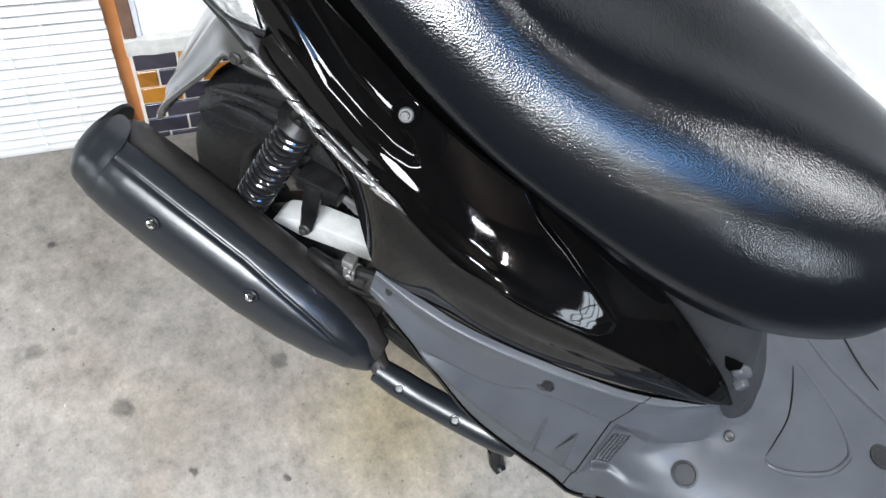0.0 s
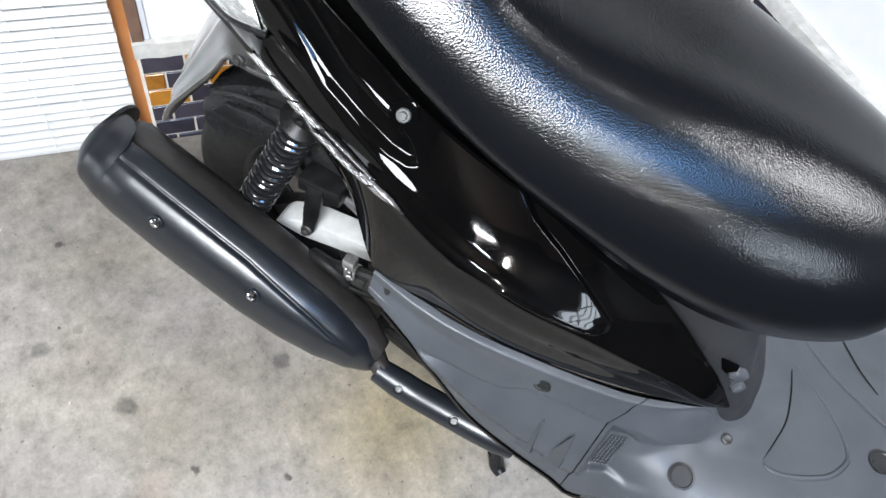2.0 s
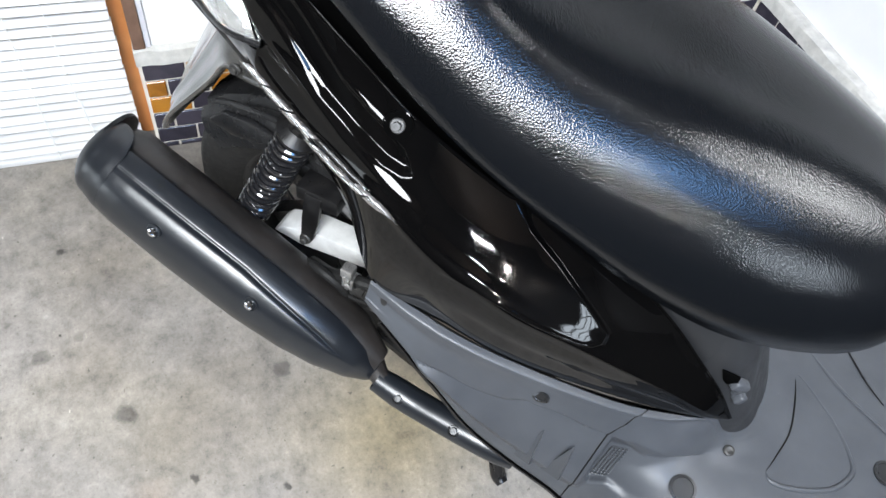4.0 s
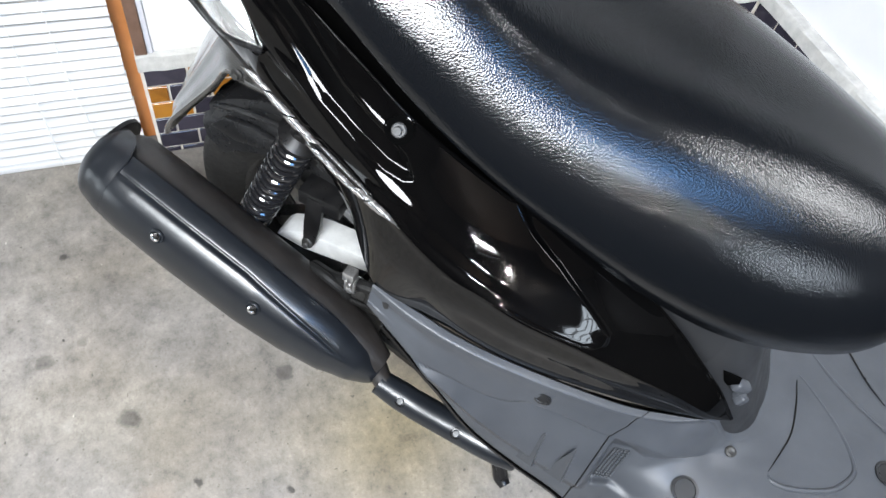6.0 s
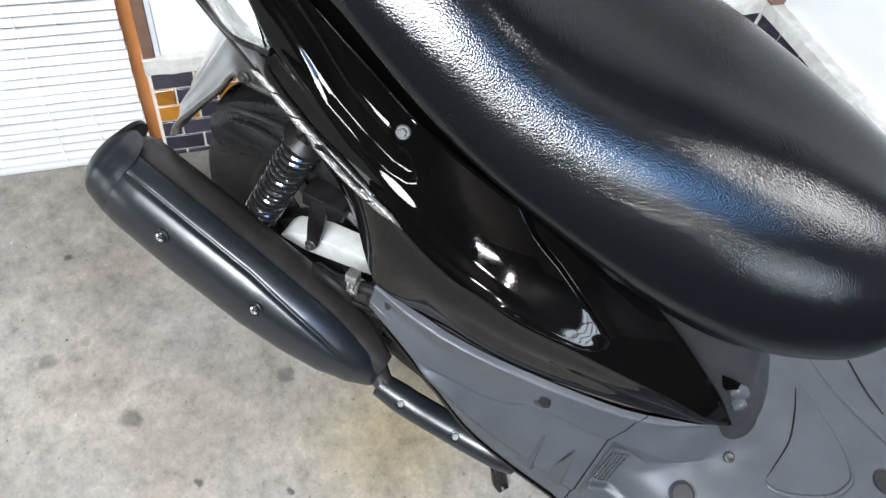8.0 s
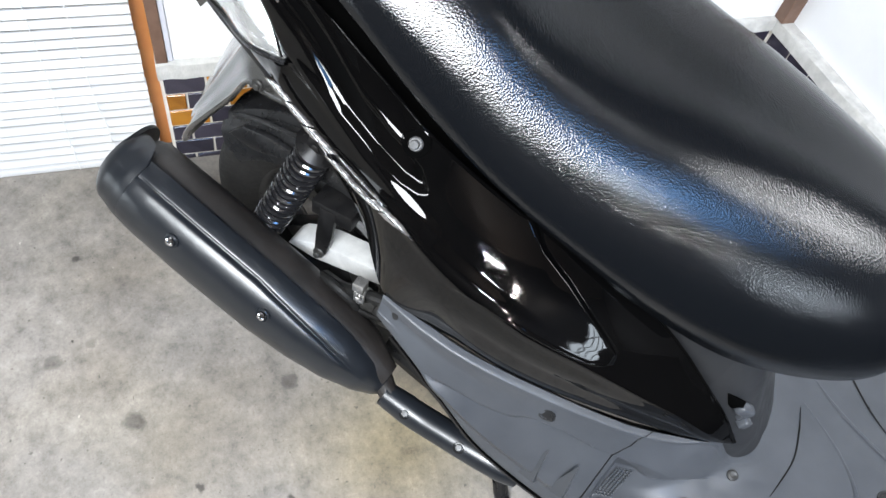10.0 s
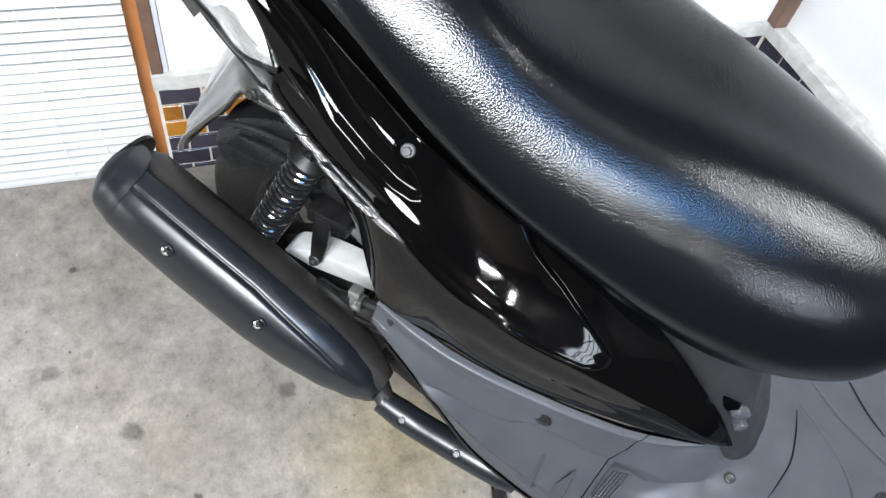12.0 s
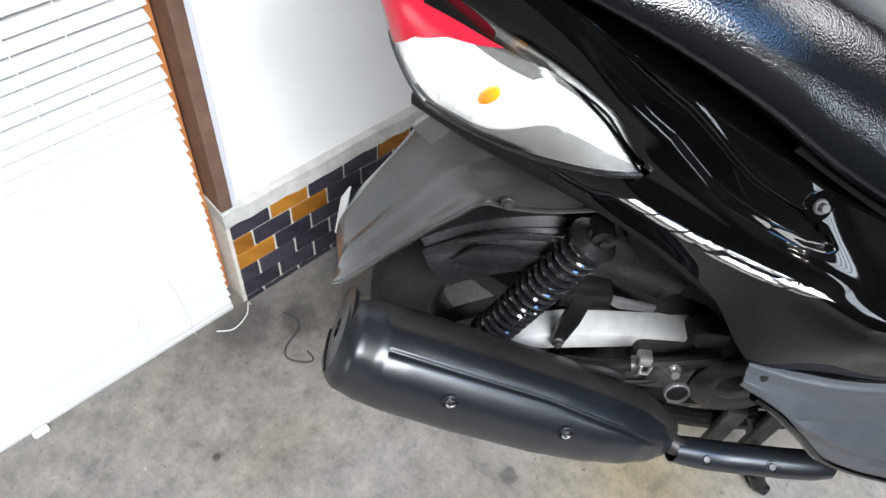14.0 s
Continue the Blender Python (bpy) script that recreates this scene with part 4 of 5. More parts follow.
for i in range(5):
    for j in range(13):
        dot = new("grille_stud", bpy.data.meshes["grille_stud"]) if "grille_stud" in bpy.data.meshes else link_mesh("grille_stud", box(-0.0013, 0.0013, -0.0014, 0.0014, -0.001, 0.0022, 0.0005, 1), PLASTIC)
        dot.parent = g_ob
        v = 4.35 + 1.6 * j / 12
        x = 0.947 + 0.0037 * i + 0.004 * (5.9 - v) / 1.6
        p, q, r = foot(x, v), foot(x + 0.003, v), foot(x, v + 0.1)
        way = (q - p).cross(r - p).normalized()
        way = way if way.z > 0 else -way
        dot.matrix_basis = aim(p + way * 0.0024, way)

# battery door on the footboard: leaf with a raised lip and a thin gap
def floor_at(x, y):
    return 0.3495 + float(np.interp(abs(y), [0.0, 0.052, 0.11, 0.176], [0.0032, 0.0, -0.0028, -0.0105]))


GAP = [(1.136, 0.034), (1.140, 0.0), (1.142, -0.042), (1.133, -0.080), (1.1255, -0.104)]
LIP = [(1.1255, -0.106), (1.132, -0.1125), (1.150, -0.112), (1.178, -0.1015), (1.204, -0.085), (1.2195, -0.062), (1.221, -0.046), (1.209, -0.024), (1.192, -0.004), (1.172, 0.016), (1.150, 0.036), (1.138, 0.044)]
leaf = [[a * (1 - k / 16) + c * k / 16 for k in range(17)] for a, c in zip(spline(GAP, 40), spline(LIP[1:][::-1], 40))]
door = part("battery_door", sheet([[(p[0], p[1], floor_at(p[0], p[1]) + 0.0010) for p in row] for row in leaf[::-1]], thick=0.0), PLASTIC, scooter, "grey plastic hatch in the footboard")
part("door_gap", tube([(p[0], p[1], floor_at(p[0], p[1]) + 0.0014) for p in spline(GAP, 30)], [0.0006, 0.0011, 0.0011, 0.0006], 6), NEARBLACK, door)
lip_way = [(p[0], p[1], floor_at(p[0], p[1]) + 0.0006) for p in spline(LIP, 60)]
part("door_lip", tube(lip_way, [0.0012, 0.0028, 0.0032, 0.0034, 0.0034, 0.0030, 0.0024, 0.0018, 0.0016, 0.0014, 0.0010], 10), PLASTIC, door, "raised lip of the hatch")
part("door_gap", tube([(p[0] + 0.0030, p[1] - 0.0012, floor_at(p[0], p[1]) + 0.0004) for p in spline(LIP[3:], 50)], [0.0002, 0.0005, 0.0006, 0.0005, 0.0005, 0.0005, 0.0004], 6), NEARBLACK, door)
part("mat_rib", tube([(x, y, floor_at(x, y) + 0.0002) for x, y in ((1.146, 0.092), (1.176, 0.066), (1.207, 0.046), (1.246, 0.026), (1.290, 0.004))], [0.0010, 0.0022, 0.0022, 0.0024, 0.0020], 8, 24), PLASTIC, scooter)
part("mat_rib", tube([(x, y, floor_at(x, y) + 0.0002) for x, y in ((1.198, 0.120), (1.213, 0.098), (1.228, 0.080), (1.25, 0.06))], [0.0016, 0.0016, 0.0014, 0.0008], 8, 16), DARKPLASTIC, scooter)
part("mat_rib", tube([(x, y, floor_at(x, y) + 0.0002) for x, y in ((1.098, 0.03), (1.104, 0.0), (1.106, -0.03), (1.098, -0.068), (1.080, -0.096))], [0.0006, 0.0018, 0.0020, 0.0018, 0.0008], 8, 20), PLASTIC, scooter)
part("plug", moved(turned([(0.0150, -0.002), (0.0158, 0.0012), (0.013, 0.0014), (0.012, 0.0004)], 28), aim((1.262, -0.034, floor_at(1.262, -0.034)), (0, 0, 1))), DARKPLASTIC, scooter, "round rubber plug")

# ---- tail lamp: clear lens, red top, reflector and amber bulb
LAMP_LO = [(0.258, -0.040, 0.750), (0.268, -0.055, 0.722), (0.292, -0.070, 0.688), (0.325, -0.082, 0.675), (0.372, -0.100, 0.667), (0.410, -0.126, 0.679), (0.445, -0.146, 0.692), (0.4765, -0.1430, 0.690)]
LAMP_HI = [(0.262, -0.045, 0.80), (0.285, -0.058, 0.798), (0.310, -0.068, 0.790), (0.342, -0.082, 0.773), (0.375, -0.092, 0.762), (0.41, -0.102, 0.745), (0.45, -0.122, 0.718), (0.4775, -0.1410, 0.692)]
lo, hi = spline(LAMP_LO, 36), spline(LAMP_HI, 36)


def lamp_rows(i0, i1, bulge, inset, j0=0.0, j1=1.0, n=14):
    rows = []
    for i in range(i0, i1 + 1):
        a, c = Vector(lo[i]), Vector(hi[i])
        row = []
        for k in range(n + 1):
            v = j0 + (j1 - j0) * k / n
            p = a.lerp(c, v)
            out = bulge * 4 * v * (1 - v) * min(1.0, (36 - i) / 9) - inset
            row.append(p + Vector((-0.32, -0.86, 0.26)).normalized() * out)
        rows.append(row)
    return rows


tail_lamp = part("tail_lamp", sheet(lamp_rows(0, 36, 0.008, 0.010), thick=0.002), REFLECTOR, scooter, "silver lamp bowl")
part("lens", sheet(lamp_rows(1, 36, 0.013, 0.0, 0.0, 1.0), thick=0.0025), LENS, tail_lamp, "clear plastic lens").visible_shadow = False
rows = []
for i in range(17, 36):
    rows.append(lamp_rows(i, i, 0.010, 0.0035, 0.0, 0.05 + 0.40 * step((i - 17) / 9))[0])
part("lamp_bezel", sheet(rows, thick=0.001), BEZEL, tail_lamp, "smoky inner bezel")
part("lamp_edge", tube([Vector(p) + Vector((-0.002, -0.004, 0.001)) for p in hi[6:]], 0.0013, 8), GLOSS, scooter)
rows = []
for i in range(19):
    border = float(np.interp(i, [0, 2, 4, 8, 12, 18], [0.0, 0.0, 0.02, 0.52, 0.74, 0.93]))
    rows.append(lamp_rows(i, i, 0.0142, -0.0010, border, 1.0)[0])
part("red_lens", sheet(rows, thick=0.003), REDLENS, tail_lamp, "red plastic lens")
part("bulb", moved(turned([(0.003, -0.014), (0.006, -0.008), (0.0065, 0.002), (0.0045, 0.009), (0.001, 0.012)], 16), pose(0.350, -0.097, 0.719, 30, 25, 20)), AMBERBULB, tail_lamp, "amber bulb")
for k in range(7):
    i = 5 + 2 * k
    a, c = Vector(lo[i]), Vector(hi[i])
    way = Vector((-0.32, -0.86, 0.26)).normalized()
    part("lens_rib", tube([a.lerp(c, v) + way * (0.010 * 4 * v * (1 - v) - 0.004) for v in (0.12, 0.3, 0.5, 0.62)], 0.0011, 6, 8), REFLECTOR, tail_lamp)
part("tail_lamp", mirrored(sheet(lamp_rows(0, 36, 0.016, 0.0), thick=0.002)), REFLECTOR, scooter, "silver lamp bowl")
part("lamp_seal", tube([Vector(p) + Vector((0.002, -0.001, -0.003)) for p in lo[2:]], 0.003, 8), DARKPLASTIC, scooter)
part("tail_cover", loft([(0.235, [(0.05, 0.80), (0.0, 0.81), (-0.05, 0.80)]), (0.27, [(0.075, 0.825), (0.0, 0.84), (-0.075, 0.825)]), (0.33, [(0.095, 0.83), (0.0, 0.845), (-0.095, 0.83)])], 12, 14, 0.003), GLOSS, scooter)

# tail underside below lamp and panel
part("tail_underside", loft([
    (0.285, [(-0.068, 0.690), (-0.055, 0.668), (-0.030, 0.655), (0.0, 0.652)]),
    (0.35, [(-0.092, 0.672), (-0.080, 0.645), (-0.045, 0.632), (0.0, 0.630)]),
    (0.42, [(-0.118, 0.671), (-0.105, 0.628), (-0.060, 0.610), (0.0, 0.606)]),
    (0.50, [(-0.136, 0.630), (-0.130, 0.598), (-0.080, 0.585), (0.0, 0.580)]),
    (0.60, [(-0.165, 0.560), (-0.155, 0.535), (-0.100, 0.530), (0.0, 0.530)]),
], 24, 18, 0.003), NEARBLACK, scooter)
# ---- rear mudguard with number plate
CROWN = [(0.187, 0.300), (0.186, 0.335), (0.194, 0.372), (0.213, 0.410), (0.237, 0.456), (0.263, 0.502), (0.290, 0.548), (0.322, 0.590), (0.37, 0.625), (0.44, 0.640)]
EDGE = [(0.189, -0.012, 0.299), (0.206, -0.026, 0.330), (0.232, -0.036, 0.372), (0.272, -0.042, 0.424), (0.310, -0.046, 0.472), (0.337, -0.054, 0.508), (0.364, -0.064, 0.546), (0.392, -0.073, 0.552), (0.43, -0.082, 0.562), (0.475, -0.090, 0.580)]
GUARD_Y = 0.047
rows = []
for i, ((cx, cz), e) in enumerate(zip(spline(CROWN, 36), spline(EDGE, 36))):
    half = []
    for k in range(25):
        v = k / 24
        h = v + 0.10 * math.sin(v * math.pi) * min(1, i / 18)
        press = 0.0035 * math.exp(-(((v - 0.42) / 0.07) ** 2)) * min(1, i / 6) - 0.0025 * math.exp(-(((v - 0.06) / 0.05) ** 2))
        half.append((e[0] + (cx - e[0]) * h - 0.6 * press, e[1] + (GUARD_Y - e[1]) * v - 0.6 * press, e[2] + (cz - e[2]) * h + 0.5 * press))
    rows.append(half + [(x, 2 * GUARD_Y - y, z) for x, y, z in reversed(half[:-1])])
mudguard = part("mudguard", sheet(rows, thick=0.003), FENDER, scooter, "weathered dark grey rear mudguard", 60)
part("mudguard_rim", tube([Vector(p) + Vector((0, 0.001, 0)) for p in spline(EDGE, 36)], 0.0028, 8), FENDER, mudguard)
plate = part("number_plate", moved(box(-0.0015, 0.0015, 0.006, 0.070, -0.026, 0.004, 0.001), pose(0.196, 0.045, 0.354, 0, 27, 0)), PLATE, scooter, "white number plate")
part("mudguard_bolt", moved(hexbolt(0.0050, 0.004, 0.0075), aim((0.387, -0.0725, 0.560), (0, -1, 0.1))), GRIME, scooter, "zinc flanged bolt")
part("mudguard_tab", merge(prism([(0.286, 0.640), (0.312, 0.668), (0.322, 0.640), (0.305, 0.620)], -0.060, -0.052), prism([(0.30, 0.655), (0.306, 0.69), (0.314, 0.69), (0.314, 0.655)], -0.056, -0.046)), FENDER, scooter)

# ---- rear wheel
AX, AZ, AY = 0.470, 0.238, 0.026
wheel = part("rear_wheel", moved(turned([(0.030, -0.05), (0.036, -0.046), (0.036, 0.046), (0.030, 0.05)], 24), pose(AX, AY, AZ, 90, 0, -4)), BLACKMETAL, scooter, "black rear wheel hub")
prof = [(0.150, 0.040), (0.165, 0.052), (0.190, 0.059), (0.212, 0.056), (0.228, 0.042), (0.235, 0.020), (0.236, 0.0), (0.235, -0.020), (0.228, -0.042), (0.212, -0.056), (0.190, -0.059), (0.165, -0.052), (0.150, -0.040)]
part("tyre", moved(sheet([[(r * math.cos(a), r * math.sin(a), h) for a in (2 * math.pi * k / 72 for k in range(72))] for r, h in prof], True), pose(AX, AY, AZ, 90, 0, -4)), RUBBER, wheel, "black rubber tyre")
part("rim", moved(sheet([[(r * math.cos(a), r * math.sin(a), h) for a in (2 * math.pi * k / 60 for k in range(60))] for r, h in ((0.153, 0.042), (0.160, 0.038), (0.150, 0.034), (0.138, 0.020), (0.136, 0.0), (0.138, -0.020), (0.150, -0.034), (0.160, -0.038), (0.153, -0.042))], True, 0.004), pose(AX, AY, AZ, 90, 0, -4)), BLACKMETAL, wheel, "black alloy rim")
for k in range(5):
    part("spoke", moved(prism([(-0.018, 0.030), (0.018, 0.030), (0.012, 0.142), (-0.012, 0.142)], -0.016, 0.016, 0.004), pose(AX, AY, AZ, 0, 72 * k + 20, -4)), BLACKMETAL, wheel)

# hugger over the tyre
rows = []
for k in range(31):
    a = radians(50 + 78 * k / 30)
    w = 0.062
    r0 = 0.262
    ring = [(r0 - 0.060, -w - 0.002), (r0 - 0.030, -w - 0.004), (r0 - 0.012, -w + 0.004), (r0 - 0.004, -w + 0.016), (r0 - 0.010, -w + 0.022), (r0, -w + 0.030), (r0 + 0.004, 0.0), (r0, w - 0.030), (r0 - 0.012, w - 0.004), (r0 - 0.05, w)]
    rows.append([(AX - r * math.cos(a), y, AZ + r * math.sin(a)) for r, y in ring])
part("hugger", sheet(rows, thick=0.003), DARKPLASTIC, scooter, "black plastic hugger over the tyre")
part("hugger_flap", prism([(0.335, 0.452), (0.372, 0.444), (0.41, 0.452), (0.445, 0.474), (0.40, 0.482), (0.36, 0.478)], -0.074, -0.066, 0.002), DARKPLASTIC, scooter)
part("hugger_rib", tube([(0.345, -0.070, 0.488), (0.38, -0.073, 0.503), (0.42, -0.073, 0.508), (0.46, -0.070, 0.505)], 0.0035, 8, 16), DARKPLASTIC, scooter)

# ---- shock absorber
s0, s1 = Vector((0.390, -0.082, 0.305)), Vector((0.487, -0.088, 0.545))
shock = part("shock_absorber", tube([s0, s0.lerp(s1, 0.5), s0.lerp(s1, 0.52), s1], [0.009, 0.009, 0.015, 0.015], 16), BLACKMETAL, scooter, "black shock absorber rod")
axis = (s1 - s0).normalized()
sa = axis.orthogonal().normalized()
sb = axis.cross(sa)
coil = []
for i in range(17 * 20 + 1):
    a = 2 * math.pi * i / 20
    u = 0.05 + 0.88 * i / 340
    coil.append(s0.lerp(s1, u) + 0.0215 * (math.cos(a) * sa + math.sin(a) * sb))
part("spring", tube(coil, 0.0033, 8), SPRING, shock, "black glossy coil spring")
part("spring_cup", moved(turned([(0.012, -0.004), (0.027, -0.002), (0.028, 0.004), (0.014, 0.012), (0.010, 0.026)], 24), aim(s0.lerp(s1, 0.925), axis)), BLACKMETAL, shock)
part("spring_cup", moved(turned([(0.010, -0.012), (0.024, -0.004), (0.026, 0.004), (0.012, 0.006)], 24), aim(s0.lerp(s1, 0.045), axis)), BLACKMETAL, shock)
part("shock_bolt", moved(hexbolt(0.005, 0.004, 0.008), aim(s1 + Vector((0.0, -0.012, 0.0)), (0.0, -1, 0.0))), BLACKMETAL, shock)
part("shock_bolt", moved(hexbolt(0.007, 0.007, 0.010), aim(s0 + Vector((0, -0.016, -0.006)), (0, -1, 0.1))), STEEL, shock)
part("shock_eye", moved(turned([(0.010, -0.015), (0.013, -0.013), (0.013, 0.013), (0.010, 0.015)], 20), aim(s1, (0, 1, 0))), BLACKMETAL, shock)
part("shock_eye", moved(turned([(0.012, -0.016), (0.015, -0.014), (0.015, 0.014), (0.012, 0.016)], 20), aim(s0, (0, 1, 0))), BLACKMETAL, shock)

# ---- swing arm, bracket and casing
part("swing_arm", prism([(0.425, 0.290), (0.436, 0.304), (0.456, 0.315), (0.49, 0.327), (0.545, 0.333), (0.60, 0.336), (0.655, 0.340), (0.655, 0.320), (0.58, 0.306), (0.47, 0.285)], -0.078, -0.040, 0.003), ALU, scooter, "cast aluminium swing arm")
part("swing_arm_end", prism([(0.645, 0.325), (0.648, 0.352), (0.665, 0.358), (0.70, 0.352), (0.70, 0.325), (0.66, 0.318)], -0.080, -0.050, 0.004), GRIME, scooter)
part("arm_bracket", merge(prism([(0.476, 0.322), (0.485, 0.312), (0.494, 0.322), (0.503, 0.365), (0.508, 0.420), (0.484, 0.420), (0.478, 0.365)], -0.088, -0.080, 0.002), prism([(0.47, 0.40), (0.53, 0.40), (0.53, 0.425), (0.47, 0.425)], -0.086, -0.02, 0.002)), BLACKMETAL, scooter)
part("arm_bolt", moved(hexbolt(0.0055, 0.006, 0.0085), aim((0.484, -0.088, 0.323), (0, -1, 0.15))), GRIME, scooter, "dull bracket bolt")
part("stay_plate", prism([(0.500, 0.412), (0.510, 0.408), (0.594, 0.388), (0.592, 0.377), (0.548, 0.380)], -0.070, -0.064, 0.0015), GREYSHEET, scooter, "dull grey triangular stay plate")
part("air_box", prism([(0.520, 0.470), (0.535, 0.480), (0.60, 0.440), (0.60, 0.400), (0.53, 0.420)], -0.058, -0.030, 0.004), DARKPLASTIC, scooter, "dark plastic box behind the stay")
# added dark mass so that nothing shows through the body
part("inner_filler", merge(prism([(0.50, 0.56), (0.60, 0.54), (0.70, 0.50), (0.88, 0.46), (1.0, 0.42), (1.0, 0.30), (0.72, 0.32), (0.66, 0.38), (0.56, 0.43)], -0.060, 0.060, 0.01), box(0.72, 0.98, -0.10, 0.10, 0.345, 0.55, 0.02)), NEARBLACK, scooter, "added dark mass filling the inside of the body")
part("engine_case", merge(box(0.63, 0.97, -0.075, 0.07, 0.14, 0.335, 0.02), moved(turned([(0.02, -0.09), (0.062, -0.085), (0.068, -0.07), (0.068, 0.07), (0.05, 0.09)], 28), pose(0.715, 0, 0.262, 90, 0, 0)), box(0.56, 0.74, -0.055, 0.07, 0.22, 0.315, 0.015), box(0.42, 0.60, 0.045, 0.10, 0.17, 0.31, 0.02)), NEARBLACK, scooter, "dark engine casing")
part("fan_cover", moved(turned([(0.030, 0.0), (0.060, 0.002), (0.062, 0.010), (0.050, 0.016), (0.028, 0.014), (0.018, 0.020)], 28), aim((0.735, -0.088, 0.262), (0, -1, 0.1))), BLACKMETAL, scooter, "black round fan cover")
part("cylinder_head", merge(box(0.585, 0.662, -0.112, -0.06, 0.262, 0.330, 0.008), moved(box(-0.02, 0.02, -0.02, 0.0, -0.018, 0.018, 0.005), pose(0.615, -0.108, 0.325, 0, 15, 0))), GRIME, scooter, "grimy cylinder head casting")
part("case_ring", moved(sheet([[(r * math.cos(a), r * math.sin(a), h) for a in (2 * math.pi * k / 28 for k in range(28))] for r, h in ((0.015, -0.004), (0.0175, 0.0), (0.0165, 0.005), (0.0145, 0.006), (0.0135, -0.004))], True, 0.001), aim((0.650, -0.116, 0.268), (0, -1, 0.35))), GREYSHEET, scooter, "machined ring")
part("ring_core", moved(turned([(0.004, -0.004), (0.016, -0.002), (0.015, 0.003), (0.008, 0.006)], 20), aim((0.650, -0.115, 0.268), (0, -1, 0.35))), NEARBLACK, scooter)
part("case_bolt", moved(hexbolt(0.0068, 0.010, 0.0095), aim((0.622, -0.124, 0.338), (0, -1, 0.4))), STEEL, scooter, "zinc hexagon bolt")
part("hose", tube([(0.50, -0.095, 0.288), (0.54, -0.115, 0.318), (0.575, -0.120, 0.338), (0.62, -0.116, 0.342), (0.68, -0.108, 0.345)], 0.0085, 10, 24), RUBBER, scooter, "black rubber hose")
clamp = part("hose_clamp", moved(sheet([[(r * math.cos(a), r * math.sin(a), h) for a in (2 * math.pi * k / 20 for k in range(20))] for r, h in ((0.0095, -0.006), (0.0105, -0.006), (0.0105, 0.006), (0.0095, 0.006))], True, 0.0004), aim((0.577, -0.120, 0.338), (1, -0.1, 0.3))), STEEL, scooter, "bright spring hose clamp")
part("clamp_ear", merge(box(0.567, 0.583, -0.140, -0.124, 0.366, 0.382, 0.002), box(0.572, 0.578, -0.136, -0.126, 0.335, 0.368, 0.001), box(0.571, 0.574, -0.141, -0.137, 0.350, 0.368, 0.0006), box(0.583, 0.586, -0.141, -0.137, 0.350, 0.368, 0.0006), box(0.571, 0.586, -0.141, -0.137, 0.348, 0.352, 0.0006)), STEEL, clamp)
part("hose", tube([(0.47, -0.10, 0.288), (0.515, -0.12, 0.325), (0.545, -0.128, 0.330), (0.565, -0.125, 0.310), (0.57, -0.115, 0.26)], 0.006, 8, 24), RUBBER, scooter, "black rubber hose")
part("wire_loom", tube([(0.44, -0.09, 0.300), (0.49, -0.112, 0.312), (0.53, -0.12, 0.300), (0.60, -0.122, 0.300), (0.66, -0.11, 0.33)], 0.004, 8, 24), NEARBLACK, scooter)
part("gasket_edge", prism([(0.505, 0.300), (0.530, 0.318), (0.585, 0.322), (0.60, 0.306), (0.585, 0.296), (0.54, 0.300), (0.52, 0.285)], -0.118, -0.112, 0.001), GRIME, scooter)
for x, zt in ((0.762, 0.20), (0.822, 0.205)):
    part("frame_lug", prism([(x - 0.016, 0.085), (x + 0.012, 0.085), (x + 0.016, zt), (x - 0.014, zt)], -0.108, -0.096, 0.003), GRIME, scooter)
part("under_frame", tube([(0.60, -0.075, 0.16), (0.72, -0.085, 0.135), (0.86, -0.085, 0.15), (1.05, -0.08, 0.20), (1.25, -0.08, 0.23)], 0.014, 10, 24), BLACKMETAL, scooter)
part("stand", merge(tube([(0.80, -0.085, 0.16), (0.835, -0.112, 0.08), (0.862, -0.134, 0.018)], [0.011, 0.010, 0.010], 10, 10), tube([(0.850, -0.124, 0.036), (0.862, -0.134, 0.016), (0.874, -0.142, 0.012)], [0.012, 0.0125, 0.009], 12, 10), tube([(0.80, 0.085, 0.16), (0.835, 0.112, 0.08), (0.862, 0.134, 0.004)], 0.010, 10, 10), tube([(0.80, -0.09, 0.16), (0.80, 0.09, 0.16)], 0.012, 10)), BLACKMETAL, scooter, "black steel centre stand")

# ---- exhaust: can, heat shield, tail cap, pipe with cover
M0, M1 = Vector((0.235, -0.136, 0.386)), Vector((0.657, -0.158, 0.234))
maxis = (M1 - M0).normalized()
mout = (Vector((0, -1, 0)) - maxis * Vector((0, -1, 0)).dot(maxis)).normalized()
mup = maxis.cross(mout) * -1
if mup.z < 0:
    mup = -mup
MR = [(0.0, 0.0655), (0.04, 0.0705), (0.12, 0.0735), (0.3, 0.075), (0.55, 0.073), (0.7, 0.067), (0.82, 0.057), (0.91, 0.044), (0.97, 0.028), (1.0, 0.015)]


def mrad(s):
    return float(np.interp(s, [a for a, _ in MR], [c for _, c in MR]))


def mpoint(s, deg, r, drop=0.0):
    a = radians(deg)
    return M0.lerp(M1, s) + r * (math.cos(a) * mout + math.sin(a) * mup) - mup * drop


def nose_drop(s):
    return 0.020 * max(0.0, (s - 0.72) / 0.28) ** 2


rows = []
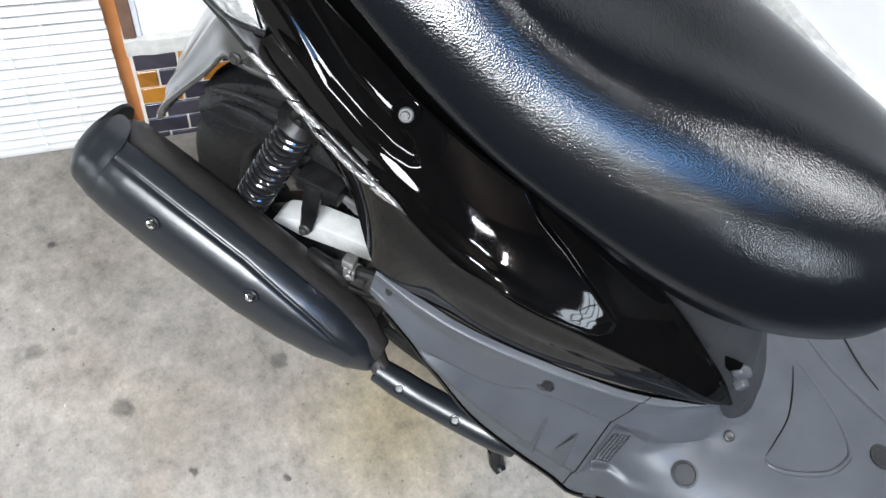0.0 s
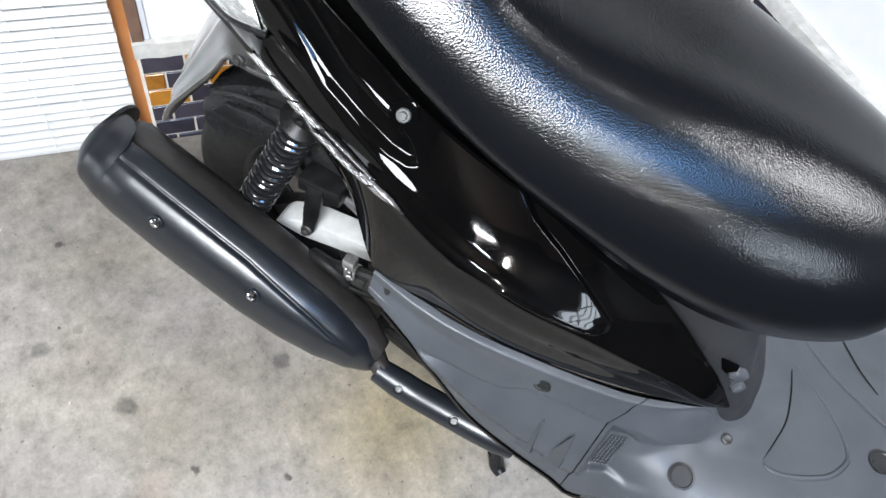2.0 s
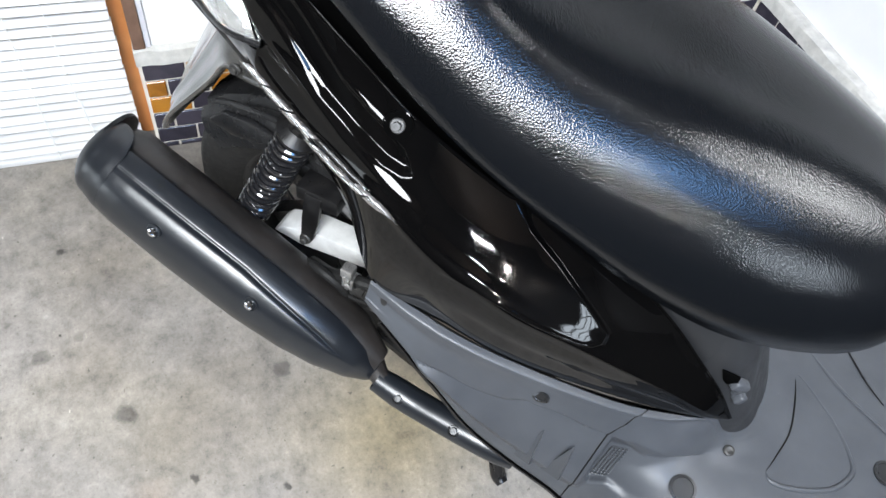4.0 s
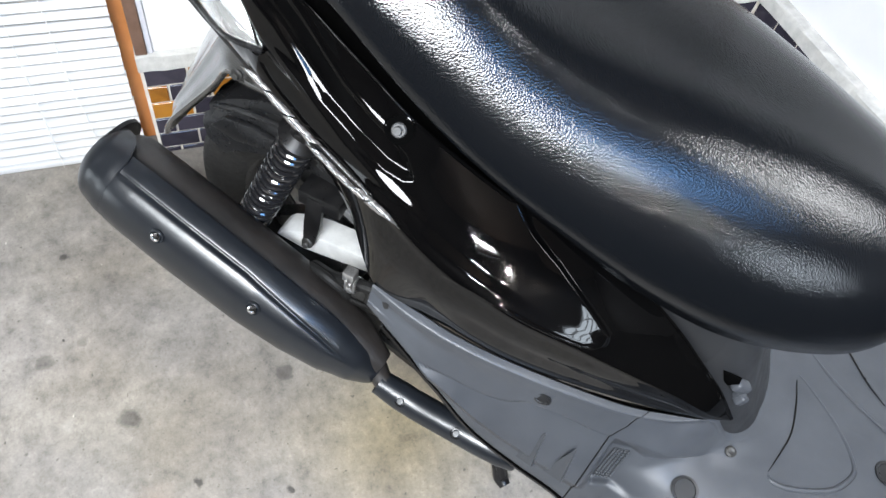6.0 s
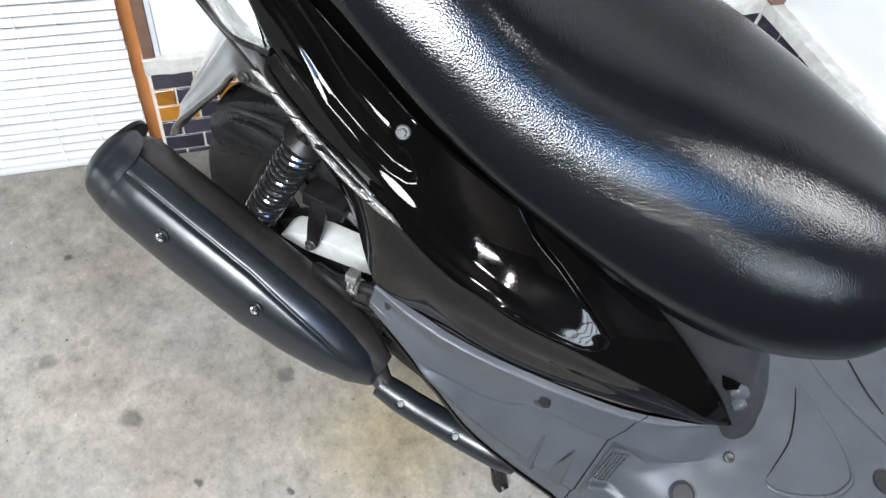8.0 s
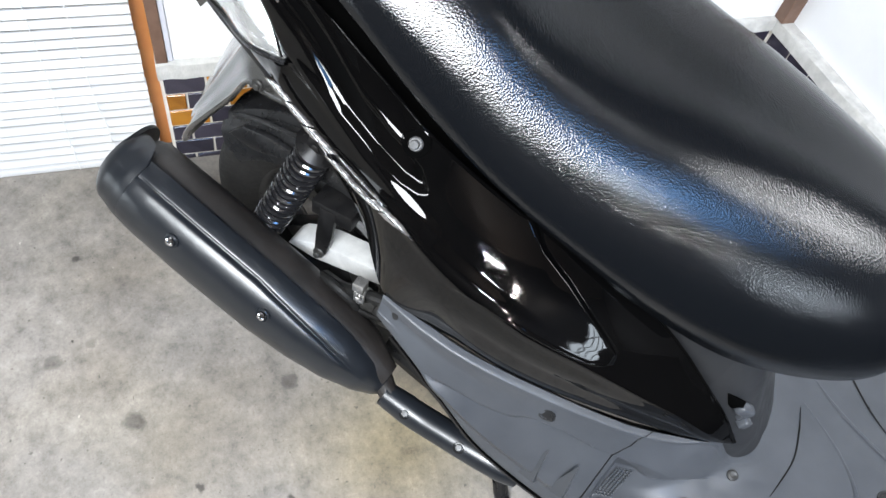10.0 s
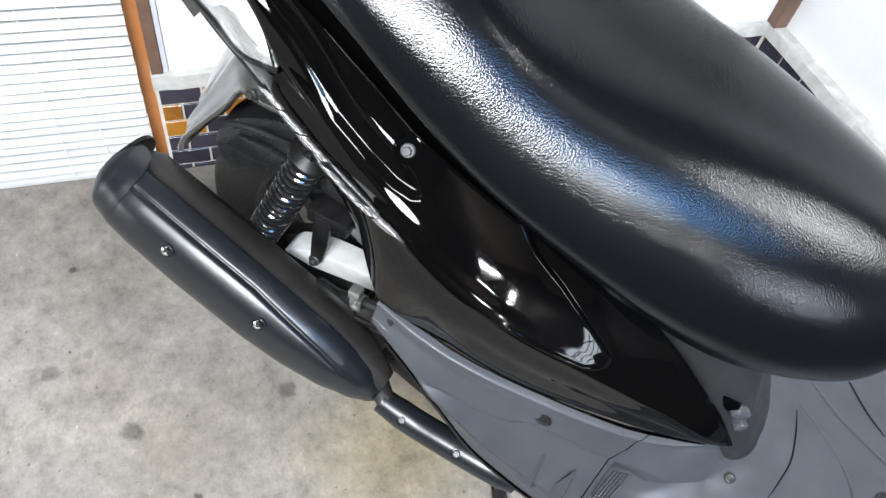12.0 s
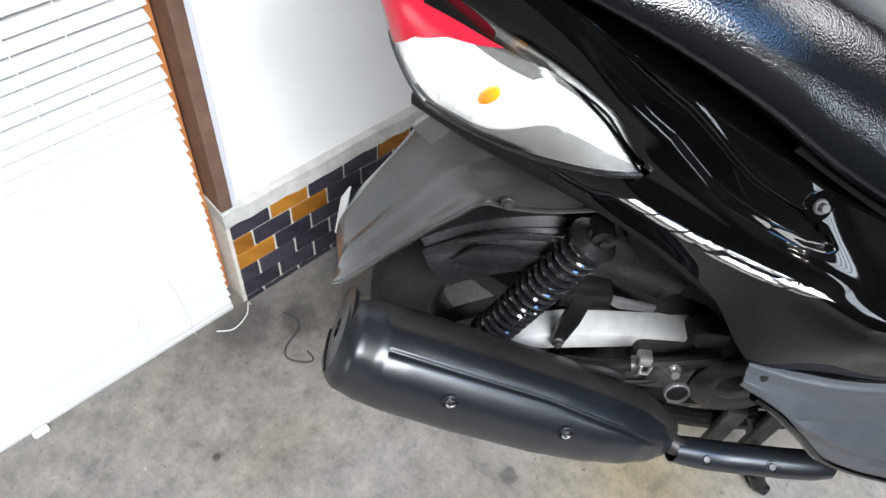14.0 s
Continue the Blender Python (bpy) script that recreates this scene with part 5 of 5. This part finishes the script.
for i in range(121):
    s = -0.005 + 1.005 * i / 120
    row = []
    for k in range(241):
        deg = -105 + 180 * k / 240
        r = mrad(s) * (1 - 0.26 * max(0.0, (deg - 30) / 60) ** 1.4)
        edge = 49 - 34 * max(0.0, s - 0.5) - 60 * max(0.0, s - 0.70) ** 1.5
        fade = max(0.0, min(1.0, (0.87 - s) / 0.06)) * max(0.0, min(1.0, (s - 0.03) / 0.05))
        lip = 0.0020 / (1 + math.exp((deg - edge) / 1.0)) - 0.0018 * math.exp(-(((deg - edge - 3.0) / 2.2) ** 2))
        row.append(mpoint(s, deg, r + lip * fade, nose_drop(s)))
    rows.append(row)
shield = part("heat_shield", sheet(rows, thick=0.002), MUFFLER, scooter, "satin black exhaust heat shield", 50)
can = [(mpoint(s, 0, 0)) for s in (-0.02, 0.0, 0.03, 0.25, 0.6, 0.85, 0.97)]
part("exhaust_can", tube(can, [0.030, 0.040, 0.046, 0.048, 0.048, 0.040, 0.018], 28), CAN, shield, "sooty brown steel silencer can")
rows = []
for i in range(15):
    s = -0.048 + 0.110 * i / 14
    r0 = mrad(max(s, 0.0)) + 0.0016 - 0.016 * max(0.0, -s / 0.048) ** 2.2
    rows.append([mpoint(s, deg, r0 * (1 - 0.20 * max(0.0, (deg - 35) / 60) ** 1.3)) for deg in (-118 + (228 - 44 * (i / 14) ** 3) * k / 50 for k in range(51))])
part("tail_cap", sheet(rows, thick=0.0025), MUFFLER, shield, "satin black silencer end cap", 50)
part("tail_disc", moved(turned([(0.020, -0.003), (0.050, -0.002), (0.051, 0.003), (0.030, 0.006), (0.012, 0.006), (0.011, -0.010)], 28), aim(mpoint(-0.034, 0, 0), -maxis)), BLACKMETAL, shield)
for at, s in (((0.348, -0.210, 0.383), 0.3), ((0.485, -0.216, 0.335), 0.6)):
    p = Vector(at)
    deg = math.degrees(math.atan2((p - M0).dot(mup), (p - M0).dot(mout)))
    s = (p - M0).dot(maxis) / (M1 - M0).length
    q = mpoint(s, deg, mrad(s) + 0.0048)
    way = q - mpoint(s, 0, 0)
    part("shield_dimple", moved(turned([(0.0095, -0.002), (0.0098, 0.0004), (0.0085, 0.0006), (0.0078, -0.001)], 24), aim(q, way)), MUFFLER, shield)
    part("shield_bolt", moved(turned([(0.0060, -0.002), (0.0064, 0.0015), (0.0055, 0.0036), (0.0030, 0.0044), (0.0024, 0.0030)], 20), aim(q, way)), CHROME, shield, "bright domed bolt")
pipe = part("exhaust_pipe", tube([mpoint(0.96, 0, 0, 0.012), (0.658, -0.174, 0.226), (0.70, -0.176, 0.2155), (0.775, -0.179, 0.2150), (0.845, -0.178, 0.2125), (0.88, -0.150, 0.195), (0.92, -0.11, 0.18)], 0.0140, 12, 36), CAN, scooter, "dark exhaust pipe")
rows = []
for i, p in enumerate(spline([(0.650, -0.1750, 0.2225), (0.70, -0.1770, 0.2150), (0.745, -0.1790, 0.2150), (0.80, -0.1810, 0.2155), (0.830, -0.1805, 0.2145), (0.862, -0.1790, 0.2115)], 30)):
    r = 0.0200 * min(1.0, 0.86 + 0.14 * i / 4, 0.84 + 0.16 * (30 - i) / 4)
    rows.append([Vector(p) + Vector((0.25 * r * math.sin(a), -r * math.cos(a), r * math.sin(a))) for a in (radians(-95 + 265 * k / 30) for k in range(31))])
part("pipe_cover", sheet(rows, thick=0.0015), MUFFLER, pipe, "satin black pipe cover", 50)
for at in ((0.6905, -0.1895, 0.2300), (0.7755, -0.1935, 0.2300)):
    part("cover_dimple", moved(turned([(0.0078, -0.003), (0.0082, 0.0002), (0.0070, 0.0006), (0.0062, -0.001)], 20), aim(at, (0, -0.5, 0.86))), NEARBLACK, pipe)
    part("cover_bolt", moved(turned([(0.0046, -0.003), (0.0050, 0.0020), (0.0042, 0.0036), (0.0022, 0.0038)], 16), aim(at, (0, -0.5, 0.86))), DULLBOLT, pipe, "small steel bolt")

# ---------------------------------------------------------------- tiles, last
AMBER = {(0, 1), (0, 4), (1, 0), (1, 2), (2, 0), (4, 4), (3, 6), (0, 9), (2, 11), (1, 14), (4, 9)}
TILE_W, TILE_H, JOINT = 0.075, 0.040, 0.0042
meshes = {}


def tile_data(width, height, mat):
    key = (round(width, 4), round(height, 4), mat.name)
    if key not in meshes:
        bm = box(-0.0075, 0.0, -width / 2, width / 2, -height / 2, height / 2, 0.0011, 1)
        me = bpy.data.meshes.new("tile")
        bm.to_mesh(me)
        bm.free()
        me.materials.append(mat)
        meshes[key] = me
    return meshes[key]


def tile_wall(parent, length, place, limit, amber):
    for row in range(6):
        z1 = 0.212 - row * TILE_H - 0.002
        z0 = max(z1 - TILE_H + JOINT, 0.001)
        edges = [0.0] + [TILE_W * (k + (0.5 if row % 2 else 1.0)) for k in range(int(length / TILE_W) + 1)]
        for col, (a, c) in enumerate(zip(edges, edges[1:])):
            c = min(c, length)
            if c - a < 0.012 or a > limit:
                continue
            mat = AMBERTILE if (row, col) in amber else DARKTILE
            t_ob = new("tile", tile_data(c - a - JOINT, z1 - z0, mat))
            t_ob.parent = parent
            t_ob.matrix_basis = place((a + c) / 2, (z0 + z1) / 2) @ pose(rng.uniform(-0.0005, 0.0004), 0, 0, rng.uniform(-0.35, 0.35), rng.uniform(-0.5, 0.5), rng.uniform(-0.5, 0.5))


tile_wall(wall_a, ROOM_Y1 - 0.002, lambda s, z: pose(0.0, s, z), 2.0, AMBER)
tile_wall(wall_b, ROOM_X - 0.02, lambda s, z: pose(s + 0.002, ROOM_Y1, z, 0, 0, -90), 1.6, {(0, 7), (1, 11), (3, 5)})
